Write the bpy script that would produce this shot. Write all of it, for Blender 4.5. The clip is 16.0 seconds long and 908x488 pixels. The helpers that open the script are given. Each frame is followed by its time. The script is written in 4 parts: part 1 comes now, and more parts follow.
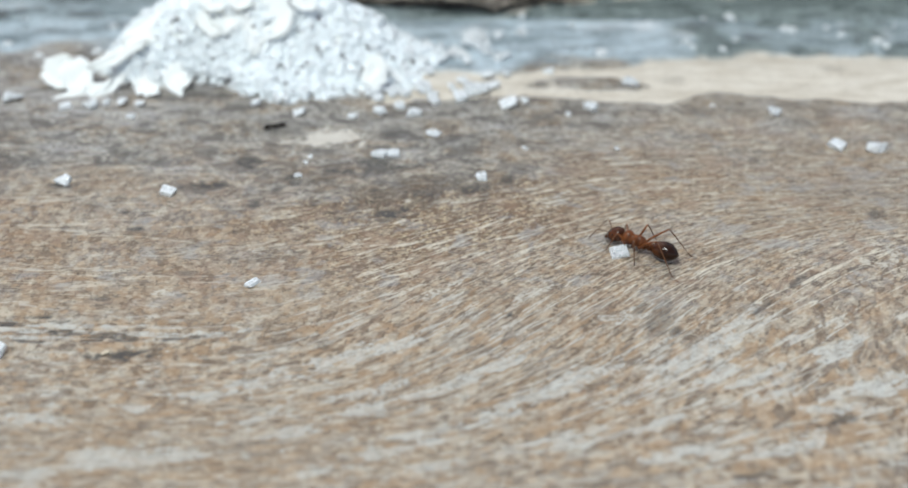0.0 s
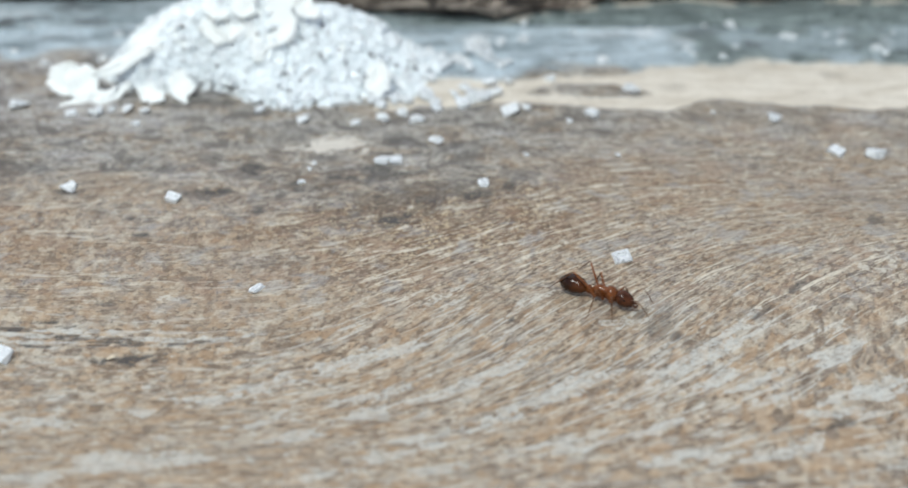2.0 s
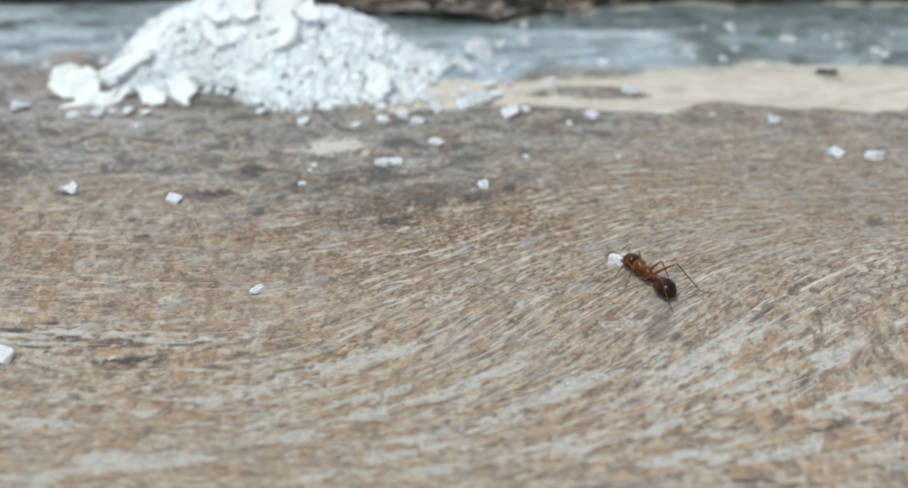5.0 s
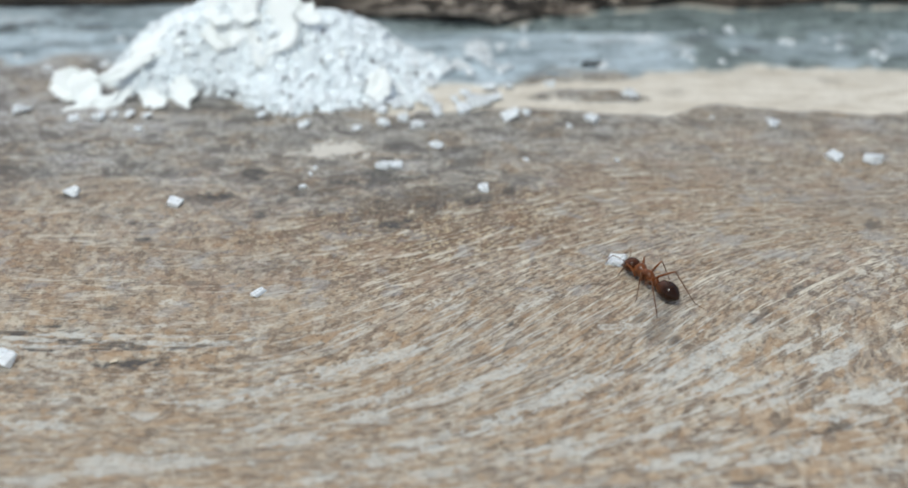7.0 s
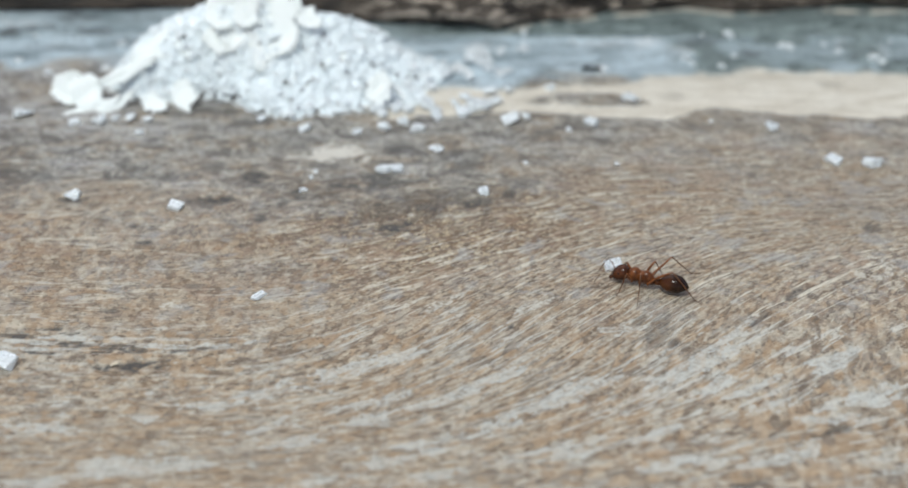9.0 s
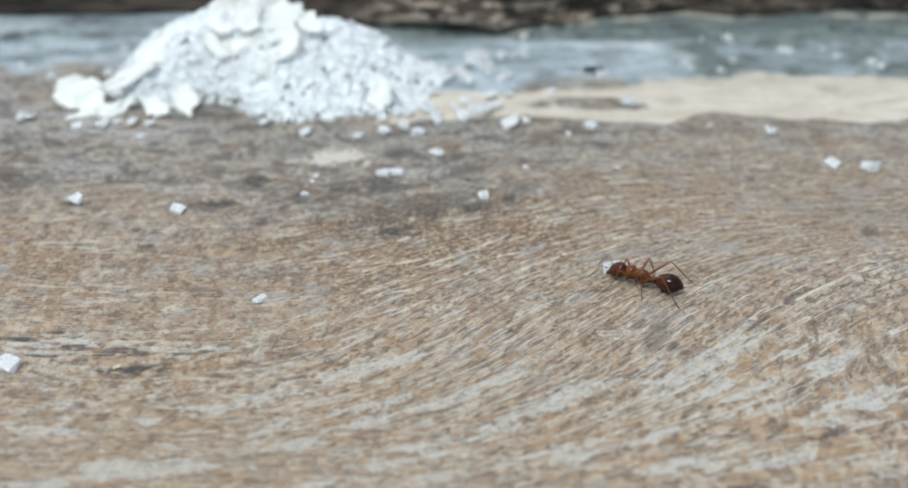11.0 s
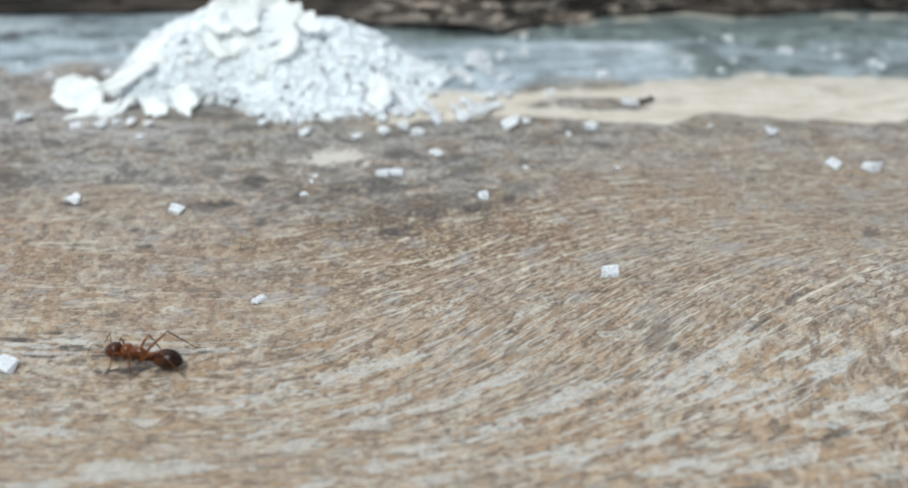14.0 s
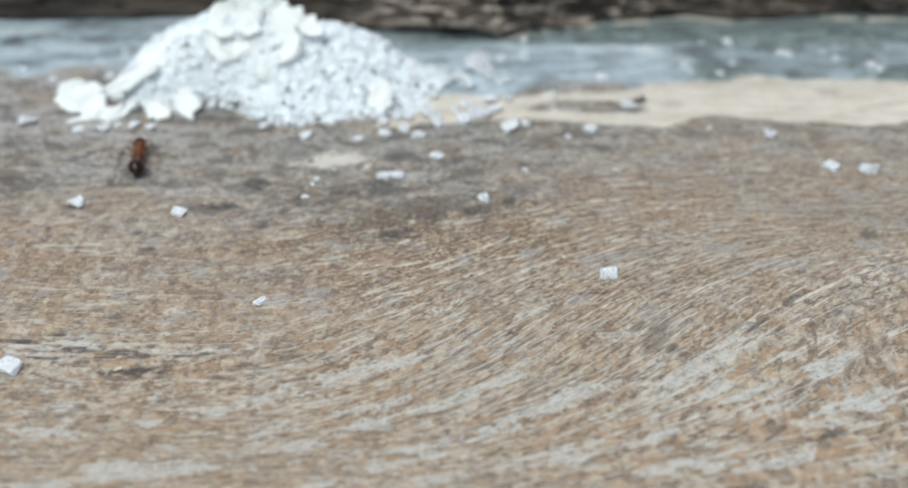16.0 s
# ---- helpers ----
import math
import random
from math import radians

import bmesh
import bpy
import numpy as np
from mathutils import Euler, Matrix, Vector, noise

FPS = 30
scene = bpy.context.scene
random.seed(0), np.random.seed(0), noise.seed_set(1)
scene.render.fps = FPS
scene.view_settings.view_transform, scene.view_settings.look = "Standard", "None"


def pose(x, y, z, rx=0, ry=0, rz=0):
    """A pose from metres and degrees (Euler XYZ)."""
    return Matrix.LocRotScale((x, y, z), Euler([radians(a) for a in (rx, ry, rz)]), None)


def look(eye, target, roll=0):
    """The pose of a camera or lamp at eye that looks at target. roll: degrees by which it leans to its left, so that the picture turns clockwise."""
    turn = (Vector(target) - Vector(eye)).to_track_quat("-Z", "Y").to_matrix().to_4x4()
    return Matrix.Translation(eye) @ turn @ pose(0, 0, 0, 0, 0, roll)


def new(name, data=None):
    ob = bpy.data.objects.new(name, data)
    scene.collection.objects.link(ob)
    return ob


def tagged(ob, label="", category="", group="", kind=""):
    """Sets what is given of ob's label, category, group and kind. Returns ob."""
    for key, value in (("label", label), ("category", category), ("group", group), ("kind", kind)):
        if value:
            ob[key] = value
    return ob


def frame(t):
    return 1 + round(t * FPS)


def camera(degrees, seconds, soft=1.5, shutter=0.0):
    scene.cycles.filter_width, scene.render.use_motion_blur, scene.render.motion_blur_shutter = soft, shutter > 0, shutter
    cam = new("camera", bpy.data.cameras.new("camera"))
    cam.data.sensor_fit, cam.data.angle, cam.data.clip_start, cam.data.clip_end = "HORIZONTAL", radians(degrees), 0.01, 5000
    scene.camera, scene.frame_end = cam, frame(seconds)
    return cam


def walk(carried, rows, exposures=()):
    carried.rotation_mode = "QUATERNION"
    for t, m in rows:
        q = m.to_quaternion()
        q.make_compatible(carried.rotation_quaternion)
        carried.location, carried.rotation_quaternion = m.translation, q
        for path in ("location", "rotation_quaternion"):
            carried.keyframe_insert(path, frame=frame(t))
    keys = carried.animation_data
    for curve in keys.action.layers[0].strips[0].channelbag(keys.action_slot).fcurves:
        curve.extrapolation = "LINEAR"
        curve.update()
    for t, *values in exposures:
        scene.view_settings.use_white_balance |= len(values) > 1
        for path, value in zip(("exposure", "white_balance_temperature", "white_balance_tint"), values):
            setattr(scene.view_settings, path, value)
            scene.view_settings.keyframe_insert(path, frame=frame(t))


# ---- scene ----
MM = 0.001
cam = camera(38.0, 16.0, soft=1.8, shutter=0.3)
cam.data.dof.use_dof = True
cam.data.dof.focus_distance = 0.0680
cam.data.dof.aperture_fstop = 33.0

# eye and target in millimetres
PATH = [
    (0, (-0.091, -59.129, 39.834), (0.100, -9.718, 5.796), 0.13),
    (0.5, (0.012, -59.326, 40.018), (0.039, -9.958, 5.918), 0.00),
    (1, (0.037, -59.400, 40.013), (0.015, -10.039, 5.903), -0.04),
    (1.5, (0.035, -59.688, 40.177), (0.016, -10.228, 6.211), -0.04),
    (2, (-0.051, -59.647, 40.226), (0.001, -10.102, 6.384), 0.01),
    (2.5, (0.010, -59.890, 40.407), (0.010, -10.300, 6.632), -0.00),
    (3, (0.012, -59.793, 40.377), (0.008, -10.253, 6.528), -0.01),
    (3.5, (0.037, -59.841, 40.332), (0.015, -10.256, 6.549), -0.01),
    (4, (-0.020, -59.768, 40.263), (-0.003, -10.177, 6.488), 0.01),
    (6.5, (-0.024, -60.079, 40.457), (-0.000, -10.401, 6.809), 0.03),
    (7, (-0.018, -60.020, 40.556), (-0.002, -10.388, 6.843), 0.01),
    (7.5, (0.024, -59.905, 40.393), (0.005, -10.222, 6.752), 0.00),
    (8, (-0.037, -59.886, 40.447), (-0.003, -10.265, 6.715), 0.04),
    (8.5, (0.049, -59.968, 40.403), (0.012, -10.338, 6.686), -0.03),
    (9, (0.000, -60.192, 40.600), (0.000, -10.450, 7.049), 0.00),
    (11.5, (0.085, -60.501, 40.959), (0.009, -10.723, 7.460), -0.04),
    (12, (-0.107, -60.040, 40.611), (-0.026, -10.288, 7.074), 0.07),
    (12.5, (0.000, -60.249, 40.709), (-0.001, -10.467, 7.217), -0.00),
    (13, (-0.044, -60.482, 40.835), (-0.015, -10.586, 7.512), 0.03),
    (13.5, (0.007, -60.289, 40.831), (-0.001, -10.475, 7.386), -0.01),
    (14, (0.010, -60.309, 40.678), (0.001, -10.462, 7.282), 0.03),
    (14.5, (-0.003, -60.520, 40.788), (-0.003, -10.582, 7.528), 0.01),
    (15, (0.022, -60.373, 40.650), (0.007, -10.459, 7.355), 0.01),
    (15.5, (-0.025, -60.479, 40.911), (-0.000, -10.581, 7.592), 0.03),
    (16, (0.197, -60.771, 40.996), (0.036, -10.874, 7.675), -0.14),
]
walk(cam, [(t, look([c * MM for c in eye], [c * MM for c in target], roll)) for t, eye, target, roll in PATH],
     exposures=((0.0, 0.08), (1.5, 0.08), (2.5, 0.04), (3.5, -0.02), (9.0, -0.02), (11.5, 0.05), (12.5, 0.08), (13.5, 0.06),
                (14.5, 0.10), (15.0, 0.13), (15.5, 0.13), (15.7, 0.05), (16.0, 0.02)))

# ---- daylight under a bright overcast sky ----
world = bpy.data.worlds.new("sky")
scene.world = world
world.use_nodes = True
sky = world.node_tree.nodes.new("ShaderNodeTexSky")
sky.sky_type = "NISHITA"
sky.sun_disc = False
sky.sun_elevation = radians(58)
sky.sun_rotation = radians(-20)
back = world.node_tree.nodes["Background"]
back.inputs["Strength"].default_value = 0.135
# cloud cover takes most of the blue out of the sky
cloud = world.node_tree.nodes.new("ShaderNodeHueSaturation")
cloud.inputs["Saturation"].default_value = 0.6
world.node_tree.links.new(sky.outputs["Color"], cloud.inputs["Color"])
world.node_tree.links.new(cloud.outputs["Color"], back.inputs["Color"])
sun = new("sun", bpy.data.lights.new("sun", "SUN"))
sun.data.energy = 2.4
sun.data.angle = radians(18)
sun.data.color = (0.95, 0.993, 0.953)
sun.matrix_world = look((-0.25, -0.4, 0.9), (0, 0, 0))


# ---- node helpers ----
class Shade:
    """A node material under construction."""

    def __init__(self, name):
        self.mat = bpy.data.materials.new(name)
        self.mat.use_nodes = True
        self.tree = self.mat.node_tree
        self.shader = self.tree.nodes["Principled BSDF"]

    def node(self, kind, **values):
        made = self.tree.nodes.new(kind)
        for key, value in values.items():
            self.put(made.inputs[key.replace("_", " ")], value)
        return made

    def put(self, socket, value):
        if isinstance(value, bpy.types.NodeSocket):
            self.tree.links.new(value, socket)
        else:
            socket.default_value = value

    def noise(self, where, scale, detail=4.0, rough=0.55, warp=0.0):
        return self.node("ShaderNodeTexNoise", Vector=where, Scale=scale, Detail=detail, Roughness=rough, Distortion=warp).outputs["Fac"]

    def step(self, value, low, high):
        made = self.node("ShaderNodeMapRange", Value=value)
        made.interpolation_type = "SMOOTHSTEP"
        made.inputs["From Min"].default_value, made.inputs["From Max"].default_value = low, high
        return made.outputs["Result"]

    def math(self, how, a, b):
        made = self.tree.nodes.new("ShaderNodeMath")
        made.operation = how
        self.put(made.inputs[0], a)
        self.put(made.inputs[1], b)
        return made.outputs[0]

    def mix(self, fac, a, b):
        made = self.tree.nodes.new("ShaderNodeMix")
        made.data_type = "RGBA"
        self.put(made.inputs[0], fac)
        self.put(made.inputs[6], a if isinstance(a, bpy.types.NodeSocket) else (*a, 1))
        self.put(made.inputs[7], b if isinstance(b, bpy.types.NodeSocket) else (*b, 1))
        return made.outputs[2]

    def stretch(self, where, x, y, z=1.0):
        return self.node("ShaderNodeMapping", Vector=where, Scale=(x, y, z)).outputs["Vector"]

    def place(self, unit=1000):
        """Object coordinates in millimetres, for a mesh in metres."""
        return self.stretch(self.tree.nodes.new("ShaderNodeTexCoord").outputs["Object"], unit, unit, unit)

    def bump(self, height, metres, strength=1.0):
        made = self.node("ShaderNodeBump", Height=height, Distance=metres, Strength=strength)
        self.put(self.shader.inputs["Normal"], made.outputs["Normal"])

    def set(self, **values):
        for key, value in values.items():
            name = key.replace("_", " ")
            if isinstance(value, tuple) and "Color" in name:
                value = (*value, 1)
            self.put(self.shader.inputs[name], value)
        return self.mat


def wood_material():
    s = Shade("weathered_wood")
    grain = s.node("ShaderNodeUVMap")
    grain.uv_map = "grain"
    uv = grain.outputs["UV"]
    pos = s.place()

    def layer(name):
        made = s.node("ShaderNodeVertexColor")
        made.layer_name = name
        return s.node("ShaderNodeSeparateColor", Color=made.outputs["Color"]).outputs

    dark, pale, bare = layer("marks")
    slate, grey, green = layer("zones")
    rich, calm, crumbly = layer("tones")
    worn, lilac, _ = layer("wear")

    def cells(where, x, y, soft=False):
        """Random red, green and blue for each grain of a granular surface."""
        made = s.node("ShaderNodeTexVoronoi", Vector=s.stretch(where, x, y), Scale=1.0)
        if soft:
            made.feature = "SMOOTH_F1"
            made.inputs["Smoothness"].default_value = 0.55
        return s.node("ShaderNodeSeparateColor", Color=made.outputs["Color"]).outputs

    def laid(fac, weight, under, colour):
        return s.mix(s.math("MULTIPLY", fac, weight), under, colour)

    def thread(value, width):
        """Thin lines where a noise crosses its middle."""
        return s.step(s.math("ABSOLUTE", s.math("SUBTRACT", value, 0.5), 0.0), width, width * 0.35)

    lively = s.math("SUBTRACT", 1.0, s.math("MULTIPLY", calm, 0.28))
    fibre = s.noise(s.stretch(uv, 0.11, 1.5), 1.0, 3, 0.5, 0.1)
    strand = s.noise(s.stretch(uv, 0.22, 3.4), 1.0, 3, 0.55, 0.1)
    dash = s.noise(s.stretch(uv, 1.5, 3.0), 1.0, 5, 0.68, 0.25)
    speck = s.noise(s.stretch(pos, 2.6, 3.2), 1.0, 5, 0.72, 0.2)
    grit = s.noise(pos, 6.0, 3, 0.65)
    lumps = s.noise(s.stretch(pos, 0.75, 1.0), 1.0, 5, 0.62, 0.3)
    fine = s.noise(s.stretch(uv, 2.4, 6.5), 1.0, 4, 0.7)
    blotch = s.noise(s.stretch(pos, 0.5, 0.8), 1.0, 7, 0.7, 0.3)
    cloud = s.noise(s.stretch(uv, 0.10, 0.22), 1.0, 5, 0.6, 0.3)
    tone = s.noise(s.stretch(pos, 0.13, 0.22), 1.0, 4, 0.6, 0.4)
    band = s.noise(s.stretch(uv, 0.22, 0.95), 1.0, 6, 0.66, 0.35)
    clump = s.noise(s.stretch(uv, 1.1, 2.0), 1.0, 4, 0.6, 0.3)
    reach = s.noise(s.stretch(uv, 0.45, 2.2), 1.0, 3, 0.55)
    hue = s.noise(s.stretch(pos, 0.9, 1.3), 1.0, 5, 0.7, 0.3)
    grain_r, grain_g, _ = cells(uv, 2.9, 6.0)
    small_r, small_g, small_b = cells(pos, 5.6, 7.0)
    # brown ground with ochre, umber and grey drifts
    brown = s.mix(s.step(cloud, 0.36, 0.64), (0.25, 0.169, 0.110), (0.32, 0.244, 0.170))
    brown = laid(s.step(tone, 0.46, 0.60), 0.65, brown, (0.305, 0.28, 0.255))
    brown = laid(s.step(tone, 0.47, 0.36), 0.4, brown, (0.335, 0.232, 0.172))
    brown = laid(s.step(hue, 0.51, 0.64), 0.5, brown, (0.405, 0.270, 0.155))
    brown = laid(s.math("MULTIPLY", s.step(hue, 0.48, 0.36), lively), 0.7, brown, (0.175, 0.138, 0.107))
    brown = laid(s.math("MULTIPLY", s.step(clump, 0.47, 0.36), s.math("SUBTRACT", lively, s.math("MULTIPLY", worn, 0.45))), 0.75, brown, (0.112, 0.08, 0.056))
    brown = laid(s.step(clump, 0.53, 0.64), 0.45, brown, (0.47, 0.395, 0.30))
    brown = laid(rich, 0.75, brown, (0.20, 0.122, 0.074))
    brown = laid(s.math("ADD", s.math("MULTIPLY", crumbly, 0.18), s.math("MULTIPLY", worn, 0.22)), 1.0, brown, (0.33, 0.235, 0.145))
    # single grains of the worn surface
    brown = laid(s.math("MULTIPLY", s.step(grain_r, 0.66, 0.80), lively), 0.45, brown, (0.60, 0.515, 0.39))
    brown = laid(s.math("MULTIPLY", s.step(grain_r, 0.30, 0.18), lively), 0.62, brown, (0.115, 0.08, 0.054))
    brown = laid(s.step(grain_g, 0.70, 0.82), 0.28, brown, (0.45, 0.29, 0.16))
    brown = laid(s.math("MULTIPLY", s.step(small_r, 0.74, 0.86), lively), 0.30, brown, (0.66, 0.575, 0.44))
    brown = laid(s.math("MULTIPLY", s.step(small_g, 0.24, 0.12), lively), 0.40, brown, (0.12, 0.088, 0.062))
    brown = laid(rich, 0.42, brown, (0.165, 0.10, 0.056))
    brown = laid(s.math("MULTIPLY", s.step(small_r, 0.68, 0.82), rich), 0.65, brown, (0.60, 0.485, 0.31))
    brown = laid(s.math("MULTIPLY", s.step(small_b, 0.32, 0.18), rich), 0.6, brown, (0.085, 0.06, 0.042))
    # rounder worn-off grains towards the front
    round_r, round_g, _ = cells(uv, 1.9, 3.0, True)
    brown = laid(s.math("MULTIPLY", s.step(round_r, 0.58, 0.78), worn), 0.38, brown, (0.58, 0.525, 0.43))
    brown = laid(s.math("MULTIPLY", s.step(round_r, 0.40, 0.22), worn), 0.42, brown, (0.15, 0.112, 0.082))
    brown = laid(s.math("MULTIPLY", s.step(round_g, 0.58, 0.74), worn), 0.5, brown, (0.44, 0.29, 0.165))
    # thin raised fibres; the shade in furrows beside them is painted as dark lines
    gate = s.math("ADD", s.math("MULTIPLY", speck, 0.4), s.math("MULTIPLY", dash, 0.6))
    furrow_shade = s.math("MULTIPLY", thread(s.math("ADD", fibre, 0.04), 0.022), s.step(reach, 0.46, 0.58))
    brown = laid(s.math("MULTIPLY", furrow_shade, lively), 0.42, brown, (0.125, 0.086, 0.058))
    firm = s.math("SUBTRACT", 1.0, s.math("ADD", s.math("MULTIPLY", calm, 0.5), s.math("MULTIPLY", crumbly, 0.6)))
    firm = s.math("MULTIPLY", firm, s.math("SUBTRACT", 1.0, s.math("MULTIPLY", worn, 0.25)))
    wide = s.noise(s.stretch(uv, 0.10, 1.05), 1.0, 3, 0.5, 0.1)
    line = s.math("MULTIPLY", s.math("MULTIPLY", thread(fibre, 0.026), firm), s.math("MULTIPLY", s.step(reach, 0.42, 0.50), s.step(gate, 0.40, 0.50)))
    thin = s.math("MULTIPLY", s.math("MULTIPLY", thread(strand, 0.020), firm), s.step(gate, 0.46, 0.55))
    brown = laid(thin, 0.65, brown, (0.62, 0.545, 0.425))
    brown = laid(line, 0.88, brown, s.mix(worn, (0.69, 0.625, 0.505), (0.62, 0.60, 0.54)))
    ropes = s.math("MULTIPLY", s.math("MULTIPLY", thread(wide, 0.040), s.step(reach, 0.44, 0.54)), s.math("MULTIPLY", worn, s.step(gate, 0.39, 0.50)))
    brown = laid(ropes, 0.42, brown, (0.58, 0.56, 0.49))
    # bleached blue-grey bands, ragged along the grain
    streak = s.noise(s.stretch(uv, 0.085, 0.85), 1.0, 5, 0.58, 0.15)
    belt = s.math("ADD", s.math("MULTIPLY", band, s.math("SUBTRACT", 1.0, worn)), s.math("MULTIPLY", streak, worn))
    belt = s.math("ADD", s.math("MULTIPLY", belt, s.math("SUBTRACT", 1.0, crumbly)), s.math("MULTIPLY", lumps, crumbly))
    amount = s.math("ADD", s.math("ADD", s.math("MULTIPLY", belt, 0.64), s.math("ADD", s.math("MULTIPLY", blotch, 0.20), s.math("MULTIPLY", clump, 0.16))), s.math("ADD", s.math("MULTIPLY", pale, 0.27), s.math("MULTIPLY", s.math("ADD", s.math("MULTIPLY", crumbly, 0.014), s.math("MULTIPLY", worn, 0.002)), 1.0)))
    torn = s.math("ADD", s.math("MULTIPLY", gate, 0.7), s.math("MULTIPLY", small_b, 0.12))
    bleach = s.math("MULTIPLY", s.step(amount, 0.588, 0.66), s.math("MAXIMUM", s.step(torn, 0.35, 0.45), s.math("MULTIPLY", worn, 0.5)))
    brown = laid(bleach, 0.70, brown, s.mix(worn, (0.62, 0.575, 0.485), (0.575, 0.575, 0.53)))
    # thin films of blue-grey dust and bare reddish wood behind the worn front
    mottle = s.noise(s.stretch(pos, 0.36, 0.55), 1.0, 6, 0.66, 0.4)
    behind = s.math("SUBTRACT", 1.0, worn)
    brown = laid(s.math("MULTIPLY", s.step(mottle, 0.54, 0.63), behind), 0.42, brown, (0.36, 0.362, 0.36))
    brown = laid(s.math("MULTIPLY", s.step(mottle, 0.46, 0.38), behind), 0.38, brown, (0.32, 0.212, 0.145))
    pore = s.math("ADD", s.math("MULTIPLY", grit, 0.45), s.math("MULTIPLY", fine, 0.55))
    brown = laid(s.math("MULTIPLY", s.step(pore, 0.455, 0.385), s.math("SUBTRACT", 1.0, s.math("MULTIPLY", bleach, 0.65))), 0.6, brown, (0.075, 0.058, 0.045))
    # dry grey zone, with brown wood and lilac dust showing through
    soot = s.noise(s.stretch(pos, 0.42, 0.95), 1.0, 6, 0.68, 0.5)
    weave = s.noise(s.stretch(pos, 0.9, 2.6), 1.0, 6, 0.72, 0.4)
    drift = s.noise(s.stretch(pos, 0.28, 0.5), 1.0, 6, 0.68, 0.4)
    dusty = s.mix(s.step(s.math("ADD", s.math("MULTIPLY", speck, 0.45), s.math("MULTIPLY", weave, 0.55)), 0.39, 0.61), (0.135, 0.125, 0.108), (0.44, 0.422, 0.378))
    dusty = laid(s.step(drift, 0.52, 0.62), 0.7, dusty, (0.41, 0.40, 0.405))
    dusty = laid(lilac, 0.5, dusty, (0.50, 0.495, 0.50))
    dusty = laid(s.step(drift, 0.49, 0.42), 0.75, dusty, (0.28, 0.205, 0.135))
    dusty = laid(s.step(grain_r, 0.66, 0.82), 0.65, dusty, (0.50, 0.465, 0.40))
    dusty = laid(s.step(small_r, 0.26, 0.12), 0.75, dusty, (0.075, 0.07, 0.064))
    dusty = laid(s.step(small_g, 0.82, 0.92), 0.5, dusty, (0.55, 0.53, 0.485))
    dusty = laid(s.step(clump, 0.47, 0.36), 0.5, dusty, (0.10, 0.09, 0.08))
    dusty = laid(s.step(soot, 0.505, 0.59), 0.85, dusty, (0.085, 0.08, 0.076))
    dusty = s.mix(s.step(s.math("ADD", pale, s.math("MULTIPLY", s.math("SUBTRACT", speck, 0.5), 1.2)), 0.4, 0.6), dusty, (0.64, 0.60, 0.53))
    col = laid(grey, 0.86, brown, dusty)
    # slate-grey paint film, streaked along the plank
    smear = s.noise(s.stretch(pos, 0.26, 0.75), 1.0, 7, 0.68, 0.5)
    wiped = s.noise(s.stretch(pos, 0.16, 2.6), 1.0, 6, 0.68, 0.2)
    film = s.mix(s.step(smear, 0.34, 0.62), (0.21, 0.265, 0.29), (0.60, 0.705, 0.76))
    film = laid(s.step(wiped, 0.53, 0.64), 0.55, film, (0.15, 0.17, 0.18))
    film = laid(s.step(wiped, 0.47, 0.37), 0.45, film, (0.70, 0.77, 0.81))
    film = laid(s.step(s.noise(pos, 1.6, 5, 0.65), 0.56, 0.68), 0.6, film, (0.62, 0.66, 0.69))
    film = laid(s.step(small_r, 0.16, 0.06), 0.5, film, (0.10, 0.11, 0.115))
    film = s.mix(pale, film, (0.84, 0.87, 0.89))
    col = s.mix(slate, col, film)
    moss = s.mix(s.step(s.noise(s.stretch(pos, 0.5, 4.5), 1.0, 5, 0.66), 0.4, 0.62), (0.07, 0.09, 0.088), (0.275, 0.33, 0.32))
    moss = laid(s.step(small_g, 0.84, 0.94), 0.5, moss, (0.46, 0.53, 0.53))
    col = s.mix(green, col, moss)
    raw = s.mix(s.step(s.noise(s.stretch(pos, 0.3, 1.2), 1.0, 6, 0.66), 0.32, 0.66), (0.585, 0.52, 0.425), (0.745, 0.69, 0.595))
    raw = laid(s.step(s.noise(s.stretch(pos, 0.5, 2.2), 1.0, 4, 0.6), 0.63, 0.74), 0.6, raw, (0.27, 0.225, 0.18))
    raw = laid(s.step(small_r, 0.16, 0.06), 0.3, raw, (0.36, 0.30, 0.235))
    col = s.mix(bare, col, raw)
    rag = s.step(s.math("ADD", s.math("MULTIPLY", speck, 0.5), s.math("MULTIPLY", dash, 0.5)), 0.41, 0.55)
    stain = s.math("MULTIPLY", dark, s.math("ADD", 0.55, s.math("MULTIPLY", rag, 0.4)))
    col = s.mix(stain, col, (0.055, 0.052, 0.05))
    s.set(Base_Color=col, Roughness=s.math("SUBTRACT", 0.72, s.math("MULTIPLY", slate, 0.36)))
    high = s.math("ADD", s.math("MULTIPLY", line, 0.6), s.math("ADD", s.math("MULTIPLY", speck, 0.7), s.math("ADD", s.math("MULTIPLY", grit, 0.35), s.math("MULTIPLY", grain_r, 0.3))))
    s.bump(high, 0.00006, 0.8)
    return s.mat


